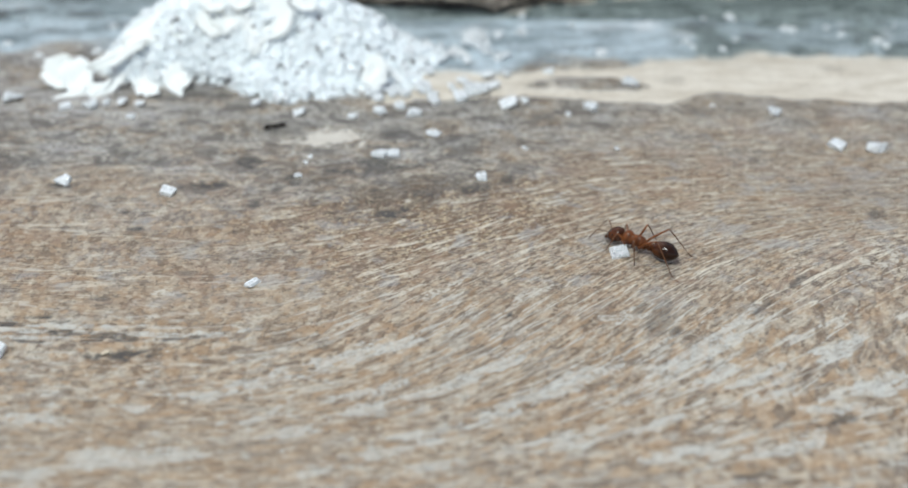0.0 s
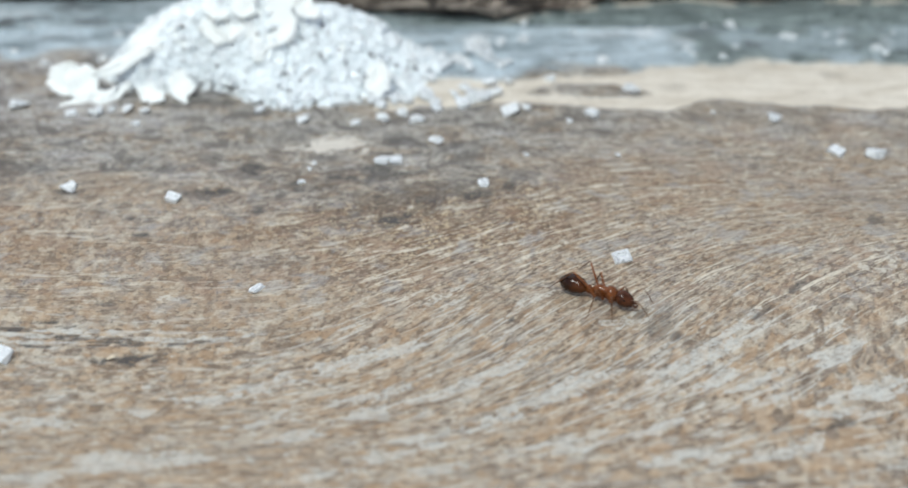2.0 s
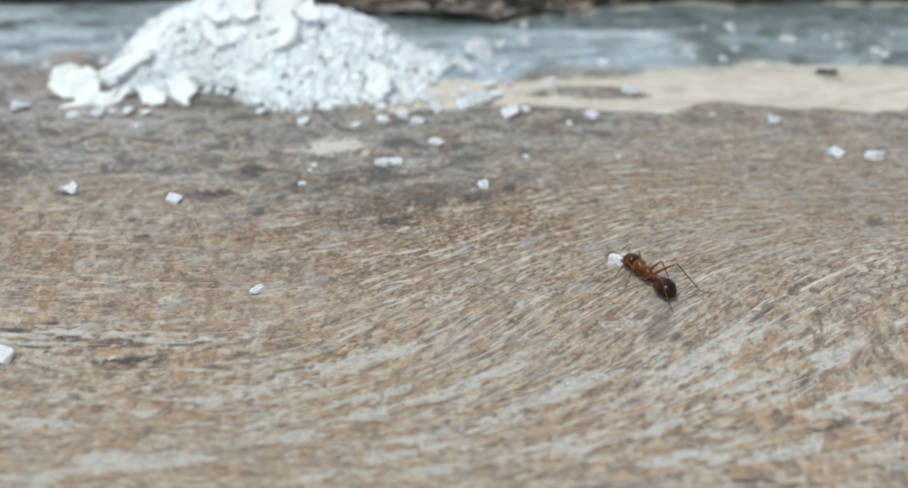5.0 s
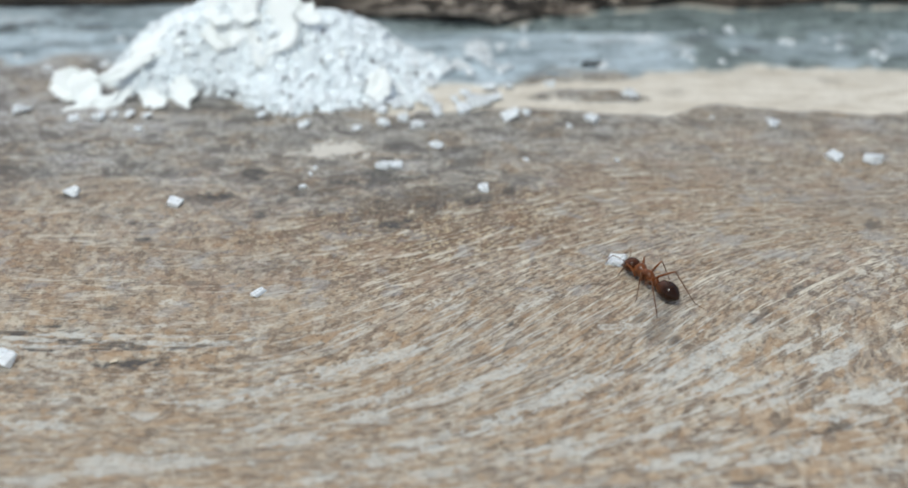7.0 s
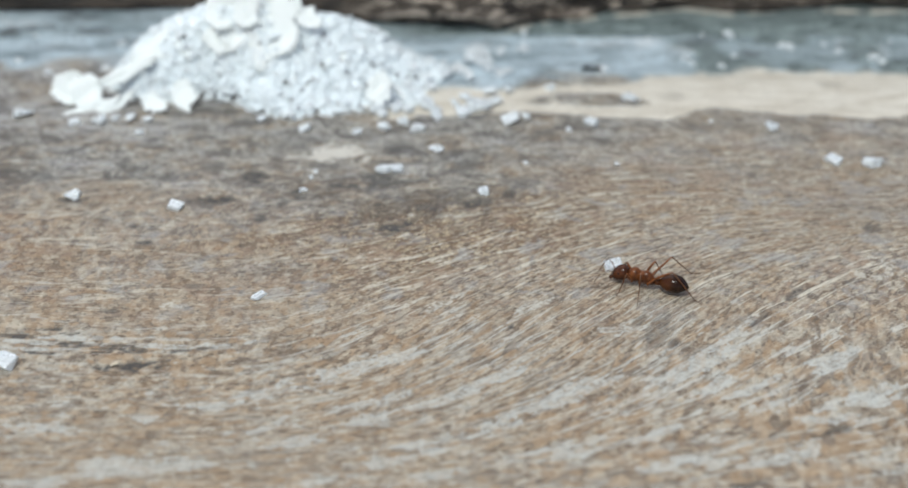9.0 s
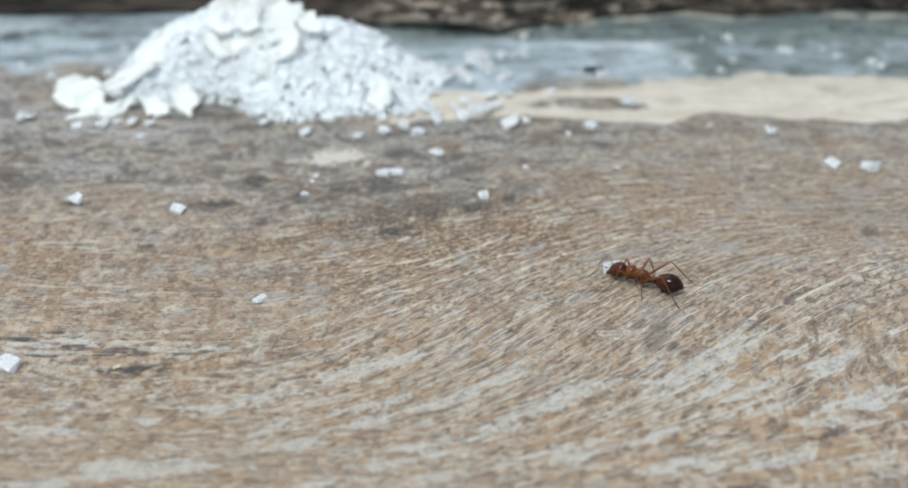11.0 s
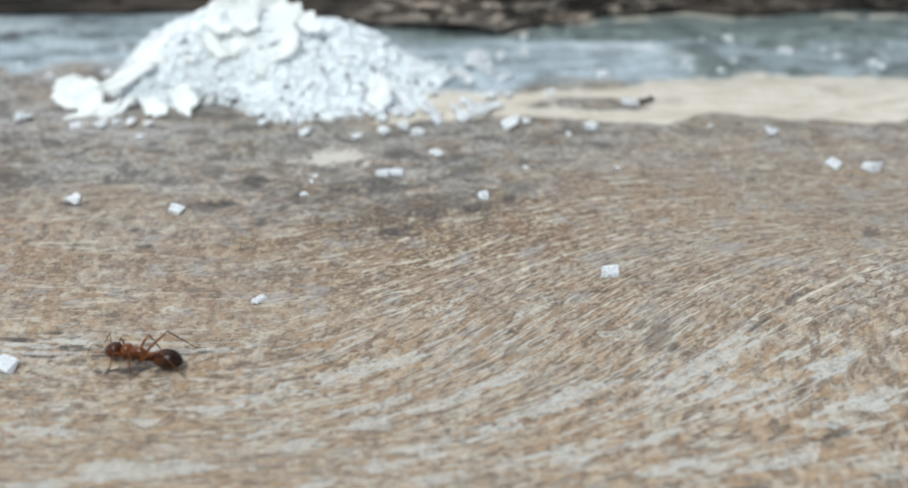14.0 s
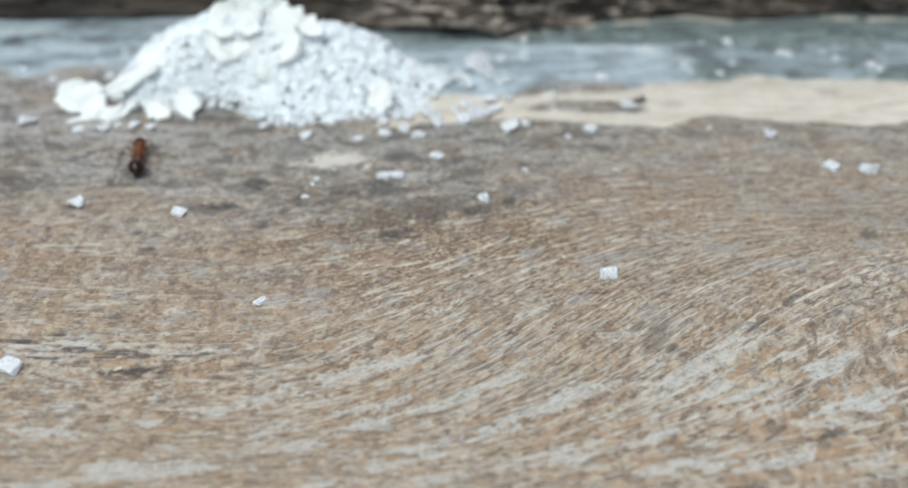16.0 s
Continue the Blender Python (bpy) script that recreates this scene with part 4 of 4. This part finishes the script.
flake(-11.9, 18.6, 4.45, 5.6, 4.3, 22, 52, -104, 16, 0.75)
flake(-14.6, 18.6, 4.3, 3.8, 2.2, 24, 50, 8, 17, 0.3)
flake(-17.5, 16.2, 1.05, 2.3, 2.0, 16, 44, -80, 18, 0.6)


# ---- ants ----
def tube(bm, points, radii, sides=8):
    rings = []
    for i, p in enumerate(points):
        a, b = points[max(i - 1, 0)], points[min(i + 1, len(points) - 1)]
        turn = (Vector(b) - Vector(a)).to_track_quat("Z", "Y").to_matrix()
        rings.append([bm.verts.new(Vector(p) + turn @ Vector((radii[i] * math.cos(k * math.tau / sides), radii[i] * math.sin(k * math.tau / sides), 0))) for k in range(sides)])
    for r, s in zip(rings, rings[1:]):
        for k in range(sides):
            bm.faces.new((r[k], r[(k + 1) % sides], s[(k + 1) % sides], s[k]))
    bm.faces.new(rings[0][::-1])
    bm.faces.new(rings[-1])


def lathe_body(bm, stations, sides=20):
    """A body swept along x: rows of x, centre height, half width, half height; closed at both ends."""
    rings = []
    for x, z, w, h in stations:
        rings.append([bm.verts.new((x, w * math.cos(k * math.tau / sides), z + h * math.sin(k * math.tau / sides))) for k in range(sides)])
    for r, s in zip(rings, rings[1:]):
        for k in range(sides):
            bm.faces.new((r[k], r[(k + 1) % sides], s[(k + 1) % sides], s[k]))
    bm.faces.new(rings[0][::-1])
    bm.faces.new(rings[-1])
    bmesh.ops.recalc_face_normals(bm, faces=bm.faces)


def oval(x0, x1, z, w, h, rows=11, lean=0.0, nose=1.0):
    out = []
    for i in range(rows):
        a = math.pi * (0.04 + 0.92 * i / (rows - 1))
        u = 0.5 - 0.5 * math.cos(a)
        k = math.sin(a) ** 0.85 * (1 - (1 - nose) * u)
        out.append((x0 + (x1 - x0) * u, z + lean * (u - 0.5), w * k, h * k))
    return out


HIPS = {}


def build_ant(label, size, shells):
    """An ant that faces +x, about 3.9 units long; size: metres a unit. Empty > head (> eye, antenna, mandible), thorax, petiole, gaster, six legs."""
    thorax_mat, head_mat, rear_mat, limb_mat, shin_mat = shells
    root = tagged(new("ant"), label, "ant", kind="thing")

    def scaled(bm):
        bmesh.ops.scale(bm, vec=(size, size, size), verts=bm.verts)
        return bm

    bm = bmesh.new()
    lathe_body(bm, oval(-0.51, 0.52, 0.0, 0.47, 0.45, 15, -0.10, 0.80))
    bmesh.ops.rotate(bm, matrix=Matrix.Rotation(radians(22), 3, "Y"), verts=bm.verts)
    head = part("head", scaled(bm), head_mat, root)
    head.location = (1.45 * size, 0, 0.61 * size)
    for side in (1, -1):
        bm = bmesh.new()
        bmesh.ops.create_uvsphere(bm, u_segments=10, v_segments=8, radius=0.055)
        bmesh.ops.translate(bm, vec=(0.05, side * 0.37, 0.16), verts=bm.verts)
        part("eye", scaled(bm), EYE, head, "small black eye")
        bm = bmesh.new()
        tube(bm, [(0, 0, 0), (0.22, side * 0.24, 0.20), (0.48, side * 0.46, 0.30), (0.56, side * 0.50, 0.22), (0.74, side * 0.50, -0.05), (0.92, side * 0.46, -0.35), (1.02, side * 0.42, -0.55)],
             [0.022, 0.022, 0.022, 0.020, 0.022, 0.024, 0.014], 7)
        feeler = part("antenna", scaled(bm), shin_mat, head, "thin elbowed antenna")
        feeler.location = (0.32 * size, side * 0.14 * size, 0.06 * size)
        bm = bmesh.new()
        tube(bm, [(0.36, side * 0.14, -0.20), (0.52, side * 0.15, -0.29), (0.63, side * 0.06, -0.34), (0.65, side * 0.0, -0.35)], [0.07, 0.06, 0.035, 0.01], 7)
        part("mandible", scaled(bm), head_mat, head)
    bm = bmesh.new()
    lathe_body(bm, [(1.28, 0.55, 0.10, 0.11), (1.16, 0.56, 0.15, 0.16), (1.04, 0.60, 0.25, 0.27), (0.90, 0.66, 0.35, 0.37), (0.74, 0.70, 0.375, 0.41), (0.58, 0.70, 0.335, 0.395), (0.47, 0.67, 0.27, 0.335),
                    (0.39, 0.65, 0.25, 0.315), (0.28, 0.655, 0.265, 0.345), (0.10, 0.665, 0.285, 0.38), (-0.08, 0.635, 0.275, 0.36), (-0.24, 0.57, 0.22, 0.29), (-0.38, 0.50, 0.14, 0.17)])
    part("thorax", scaled(bm), thorax_mat, root)
    bm = bmesh.new()
    lathe_body(bm, [(-0.30, 0.48, 0.12, 0.12), (-0.40, 0.51, 0.16, 0.17), (-0.46, 0.57, 0.21, 0.26), (-0.53, 0.57, 0.21, 0.26), (-0.60, 0.51, 0.16, 0.17), (-0.72, 0.51, 0.14, 0.14)], 12)
    part("petiole", scaled(bm), thorax_mat, root)
    bm = bmesh.new()
    rows = []
    for x, r in ((0.74, 0.08), (0.66, 0.19), (0.52, 0.32), (0.37, 0.41), (0.34, 0.408), (0.12, 0.482), (0.0, 0.497), (-0.05, 0.489), (-0.24, 0.478), (-0.30, 0.455), (-0.35, 0.435), (-0.50, 0.32), (-0.56, 0.27), (-0.66, 0.15), (-0.74, 0.02)):
        rows.append((x * 1.10, 0.02 * (1 - x) - 0.13 * x * x, r * 1.04, r * 0.98))
    lathe_body(bm, rows, 24)
    gaster = part("gaster", scaled(bm), rear_mat, root, "glossy dark rounded abdomen")
    gaster.location = (-1.37 * size, 0, 0.60 * size)
    legs = []
    for n, (hx, reach_x, reach_y, knee) in enumerate(((0.80, 0.95, 0.95, 0.66), (0.32, -0.80, 1.50, 0.92), (-0.05, -3.0, 1.32, 1.10))):
        for side in (1, -1):
            hip = Vector((hx, side * 0.16, 0.46))
            foot = Vector((reach_x, side * reach_y, -0.46))
            k = Vector((foot.x * 0.38, foot.y * 0.40, knee - 0.05))
            ankle = Vector((foot.x * 0.78, foot.y * 0.78, -0.33))
            bm = bmesh.new()
            tube(bm, [(0, 0, 0), (0.02, side * 0.10, -0.06), k * 0.28 + Vector((0, side * 0.04, 0.06)), k * 0.62 + Vector((0, 0, 0.05)), k * 0.9 + Vector((0, 0, 0.02)), k], [0.11, 0.09, 0.066, 0.058, 0.042, 0.032], 8)
            leg = part("leg", scaled(bm), limb_mat, root)
            leg.location = hip * size
            bm = bmesh.new()
            tube(bm, [k, k.lerp(ankle, 0.15) + Vector((0, 0, 0.01)), k.lerp(ankle, 0.6), ankle], [0.032, 0.036, 0.029, 0.019], 7)
            part("tibia", scaled(bm), shin_mat, leg)
            bm = bmesh.new()
            tube(bm, [ankle, ankle.lerp(foot, 0.3) + Vector((0, 0, -0.03)), ankle.lerp(foot, 0.7) + Vector((0, 0, -0.02)), foot], [0.018, 0.015, 0.012, 0.008], 6)
            part("tarsus", scaled(bm), shin_mat, leg)
            legs.append((leg, hip * size, n, side))
    return root, head, legs


ANT_ROWS = [
    (0, 9.96, -1.98, 147),
    (0.2, 9.94, -1.90, 142),
    (0.4, 9.11, -1.95, 159),
    (0.5, 8.10, -2.00, 187),
    (0.6, 7.45, -2.10, 212),
    (0.8, 6.14, -3.96, 227),
    (1, 4.52, -4.75, 216),
    (1.2, 2.42, -4.70, 184),
    (1.4, 3.46, -6.41, 245),
    (1.6, 3.78, -6.08, 242),
    (1.8, 6.06, -6.44, 290),
    (2, 7.32, -5.80, 331),
    (2.2, 9.15, -6.74, 335),
    (2.4, 11.95, -8.62, 329),
    (2.6, 13.31, -8.22, 382),
    (2.8, 13.49, -6.30, 435),
    (3, 12.10, -6.32, 474),
    (3.2, 11.63, -6.78, 502),
    (3.4, 10.40, -5.16, 507),
    (3.6, 9.89, -4.25, 474),
    (4, 10.03, -4.54, 482),
    (4.2, 9.94, -4.20, 482),
    (6.3, 10.32, -4.24, 479),
    (6.6, 10.31, -4.21, 478),
    (7, 10.18, -4.26, 485),
    (7.3, 10.07, -4.01, 484),
    (7.6, 10.03, -4.06, 489),
    (7.8, 10.02, -4.40, 502),
    (8, 10.04, -4.35, 511),
    (8.3, 10.26, -4.14, 512),
    (8.6, 10.21, -4.10, 512),
    (8.9, 10.12, -4.09, 520),
    (9.2, 10.21, -3.79, 517),
    (11, 10.06, -3.53, 515),
    (11.3, 8.59, -3.09, 507),
    (11.5, 7.91, -3.25, 522),
    (11.7, 6.84, -3.22, 534),
    (11.9, 5.26, -3.49, 531),
    (12.1, 4.81, -3.34, 538),
    (12.3, 4.70, -3.22, 538),
    (12.5, 4.17, -4.28, 563),
    (12.6, 4.35, -5.41, 583),
    (12.7, 4.03, -7.07, 594),
    (12.8, 3.74, -8.48, 606),
    (12.9, 2.61, -10.02, 582),
    (13, 1.19, -10.05, 540),
    (13.1, -0.95, -10.53, 542),
    (13.2, -2.89, -10.79, 542),
    (13.3, -4.78, -10.89, 538),
    (13.4, -5.94, -10.52, 523),
    (13.5, -7.29, -9.38, 506),
    (13.7, -11.72, -9.73, 546),
    (13.8, -12.52, -10.03, 550),
    (13.9, -14.44, -10.61, 549),
    (14, -15.14, -10.21, 526),
    (14.1, -16.33, -9.05, 509),
    (14.2, -16.84, -8.13, 494),
    (14.3, -16.76, -8.15, 473),
    (14.4, -16.28, -6.97, 456),
    (14.5, -15.00, -3.98, 432),
    (14.6, -14.92, -3.88, 434),
    (14.7, -14.16, -2.90, 423),
    (14.8, -14.02, -2.30, 427),
    (14.9, -14.23, -1.22, 454),
    (15, -15.00, 0.02, 463),
    (15.1, -16.07, 1.89, 477),
    (15.2, -16.10, 2.15, 475),
    (15.3, -16.17, 2.25, 480),
    (15.4, -16.48, 2.82, 489),
    (15.5, -16.74, 4.08, 479),
    (15.6, -17.28, 5.20, 479),
    (15.7, -18.58, 6.55, 496),
    (15.8, -18.91, 7.54, 484),
    (15.9, -19.68, 9.29, 476),
    (16, -19.41, 9.63, 457),
]
FIRST_BLACK_ROWS = [
    (0, -10.72, 11.01, 18),
    (0.2, -8.55, 11.70, -26),
    (0.3, -7.70, 9.56, -25),
    (0.4, -5.61, 10.32, 13),
    (0.6, -3.30, 10.56, -62),
    (0.7, -2.65, 4.87, -97),
    (0.8, -4.40, 1.23, -125),
    (0.9, -7.55, -2.14, -138),
    (1, -9.44, -3.37, -162),
    (1.1, -11.95, -3.57, -178),
    (1.2, -14.39, -3.51, -195),
    (1.3, -16.40, -2.40, -202),
    (1.4, -17.29, -2.34, -157),
    (1.5, -20.15, -4.01, -127),
    (1.6, -20.53, -6.68, -108),
    (1.7, -21.03, -6.74, -144),
    (1.8, -21.81, -7.62, -144),
    (2, -24.14, -9.00, -176),
    (2.3, -27.68, -8.01, -196),
    (16, -32.0, -4.0, 200),
]
SECOND_BLACK_ROWS = [
    (0, 37.0, 20.0, 180),
    (4.3, 33.04, 19.19, 175),
    (5.2, 21.32, 20.26, 175),
    (6, 9.71, 21.23, 175),
    (6.3, 9.41, 21.30, 175),
    (8.6, 9.31, 20.79, 170),
    (9, 9.37, 21.12, 165),
    (11.3, 9.61, 21.44, 175),
    (11.7, 9.60, 21.42, 160),
    (11.9, 10.78, 23.79, 75),
    (12.1, 12.39, 25.53, 20),
    (12.3, 13.88, 22.63, -65),
    (12.5, 14.26, 19.70, -98),
    (12.8, 13.23, 17.83, -122),
    (13.1, 12.90, 17.54, -145),
    (14, 12.60, 17.28, -145),
    (16, 12.16, 17.68, -145),
]
GRAIN_ROWS = [
    (0, 8.83, -2.16),
    (0.4, 8.87, -2.24),
    (1.5, 8.92, -2.12),
    (3.4, 8.95, -2.08),
    (4.2, 8.69, -2.33),
    (7, 8.71, -1.97),
    (8.3, 8.58, -2.48),
    (9.2, 8.53, -2.09),
    (11.3, 8.51, -2.08),
    (12.5, 8.40, -2.30),
    (16, 8.37, -2.38),
]

ant, ant_head, ant_legs = build_ant("reddish-brown ant with a dark glossy abdomen", 1.0 * MM, (RED, HEAD, REAR, LIMB, SHIN))
runner, runner_head, runner_legs = build_ant("tiny black ant running across the plank", 0.35 * MM, (BLACK,) * 5)
forager, forager_head, forager_legs = build_ant("tiny black ant beside sugar on the grey strip", 0.35 * MM, (BLACK,) * 5)


def slab_bmesh():
    """A flat, four-sided sugar crystal: chamfered rims and a slightly hollow top."""
    bm = bmesh.new()
    corners = ((-0.50, -0.32), (0.34, -0.40), (0.50, 0.28), (-0.30, 0.40))
    rings = []
    for grow, z in ((0.92, -0.12), (1.0, -0.08), (0.98, 0.02), (0.86, 0.10), (0.70, 0.095), (0.40, 0.0)):
        rings.append([bm.verts.new((x * grow + 0.02 * i * (z > 0.1), y * grow, z * (1 + 0.35 * x))) for i, (x, y) in enumerate(corners)])
    for low, high in zip(rings, rings[1:]):
        for k in range(4):
            bm.faces.new((low[k], low[(k + 1) % 4], high[(k + 1) % 4], high[k]))
    bm.faces.new(rings[0][::-1])
    bm.faces.new(rings[-1])
    bmesh.ops.recalc_face_normals(bm, faces=bm.faces)
    return bm


carried = new("sugar_crystal", finish("sugar_crystal", slab_bmesh(), CLEAR, False))
carried.scale = (1.2 * MM,) * 3
tagged(carried, "flat clear sugar crystal tugged by the brown ant", "sugar crystal", kind="thing")


# ---- a hair on the plank, and dark specks added for shaded gaps in the heap ----
def hair(x0, y0, x1, y1):
    bm = bmesh.new()
    pts = []
    for i in range(9):
        u = i / 8
        x, y = x0 + (x1 - x0) * u + 0.12 * math.sin(u * 5), y0 + (y1 - y0) * u
        pts.append((x * MM, y * MM, (float(relief(x, y)) + 0.09) * MM))
    tube(bm, pts, [0.013 * MM] * 9, 6)
    tagged(new("hair", finish("hair", bm, FIBRE)), "fine dark hair lying on the plank", "hair", kind="thing")


hair(7.95, 0.1, 8.5, -1.5)


def crumb(x, y, z, size, seed):
    """A dark splinter that stands for the shade in a gap between sugar crystals."""
    rng = random.Random(seed)
    bm = bmesh.new()
    for _ in range(12):
        bm.verts.new((rng.uniform(-0.5, 0.5) * size * MM, rng.uniform(-0.22, 0.22) * size * MM, rng.uniform(-0.2, 0.2) * size * MM))
    bmesh.ops.convex_hull(bm, input=bm.verts)
    ob = new("crumb", finish("crumb", bm, GAP_SPECK, False))
    ob.matrix_world = pose(x * MM, y * MM, z * MM, rng.uniform(-30, 30), rng.uniform(-30, 30), rng.uniform(0, 360))
    return tagged(ob, "dark speck added for a shaded gap among the sugar", "crumb", "dark crumbs", "thing")


def heap_gap_specks():
    rng = random.Random(33)
    made = 0
    while made < 46:
        x, y = rng.uniform(-20, 0), rng.uniform(14.6, 19.0)
        h = float(heap_height(x, y))
        if h > 0.3:
            crumb(x, y, h + float(relief(x, y)) + 0.2, rng.uniform(0.3, 0.65), made)
            made += 1


heap_gap_specks()


def wood_chip(x, y, size):
    bm = bmesh.new()
    rng = random.Random(4)
    for _ in range(12):
        bm.verts.new((rng.uniform(-0.5, 0.5) * size * MM, rng.uniform(-0.3, 0.3) * size * MM, rng.uniform(0, 0.22) * size * MM))
    bmesh.ops.convex_hull(bm, input=bm.verts)
    ob = new("wood_chip", finish("wood_chip", bm, CHIP, False))
    ob.matrix_world = pose(x * MM, y * MM, (float(relief(x, y)) + 0.01) * MM, 0, 0, 20)
    return tagged(ob, "small cream wood chip beside a dark stain", "wood chip", kind="thing")


wood_chip(-16.47, -10.53, 0.55)


def motions():
    def at(rows, t):
        for a, b in zip(rows, rows[1:]):
            if a[0] <= t <= b[0]:
                u = (t - a[0]) / (b[0] - a[0])
                return [p + (q - p) * u for p, q in zip(a, b)]
        return list(rows[-1])

    def crawl(root, head, legs, rows, size, wide):
        walk(root, [(t, pose(x * MM, y * MM, float(relief(x, y)) * MM, 0, 0, a)) for t, x, y, a in rows])
        gone, old, phases = 0.0, at(rows, 0.0), []
        for n in range(161):
            now = at(rows, n / 10)
            step = math.hypot(now[1] - old[1], now[2] - old[2]) + abs(now[3] - old[3]) * 0.012
            gone += min(step / size, 1.1)
            phases.append((n / 10, gone, now[3] - old[3]))
            old = now
        for leg, hip, pair, side in legs:
            lead = math.pi * ((pair + (side > 0)) % 2)
            out = []
            for t, d, turn in phases:
                p = d * 2.6 + lead
                out.append((t, pose(*hip, side * -7 * max(0, math.cos(p)), 0, side * -wide * math.sin(p))))
            walk(leg, out)
        walk(head, [(t, pose(*head_at[head], 0, 4 * math.sin(t * 2.3), max(-16, min(16, turn * 0.6)) + 5 * math.sin(t * 1.7))) for t, d, turn in phases[::2]])

    head_at = {h: tuple(h.location) for h in (ant_head, runner_head, forager_head)}
    crawl(ant, ant_head, ant_legs, ANT_ROWS, 1.0, 20)
    crawl(runner, runner_head, runner_legs, FIRST_BLACK_ROWS, 0.3, 22)
    crawl(forager, forager_head, forager_legs, SECOND_BLACK_ROWS, 0.3, 22)
    turns = (20, 24, 24, 24, 12, -8, 10, 18, 12, 8, 8)
    walk(carried, [(t, pose(x * MM, y * MM, (float(relief(x, y)) + 0.15) * MM, 4, -6, a)) for (t, x, y), a in zip(GRAIN_ROWS, turns)])


motions()
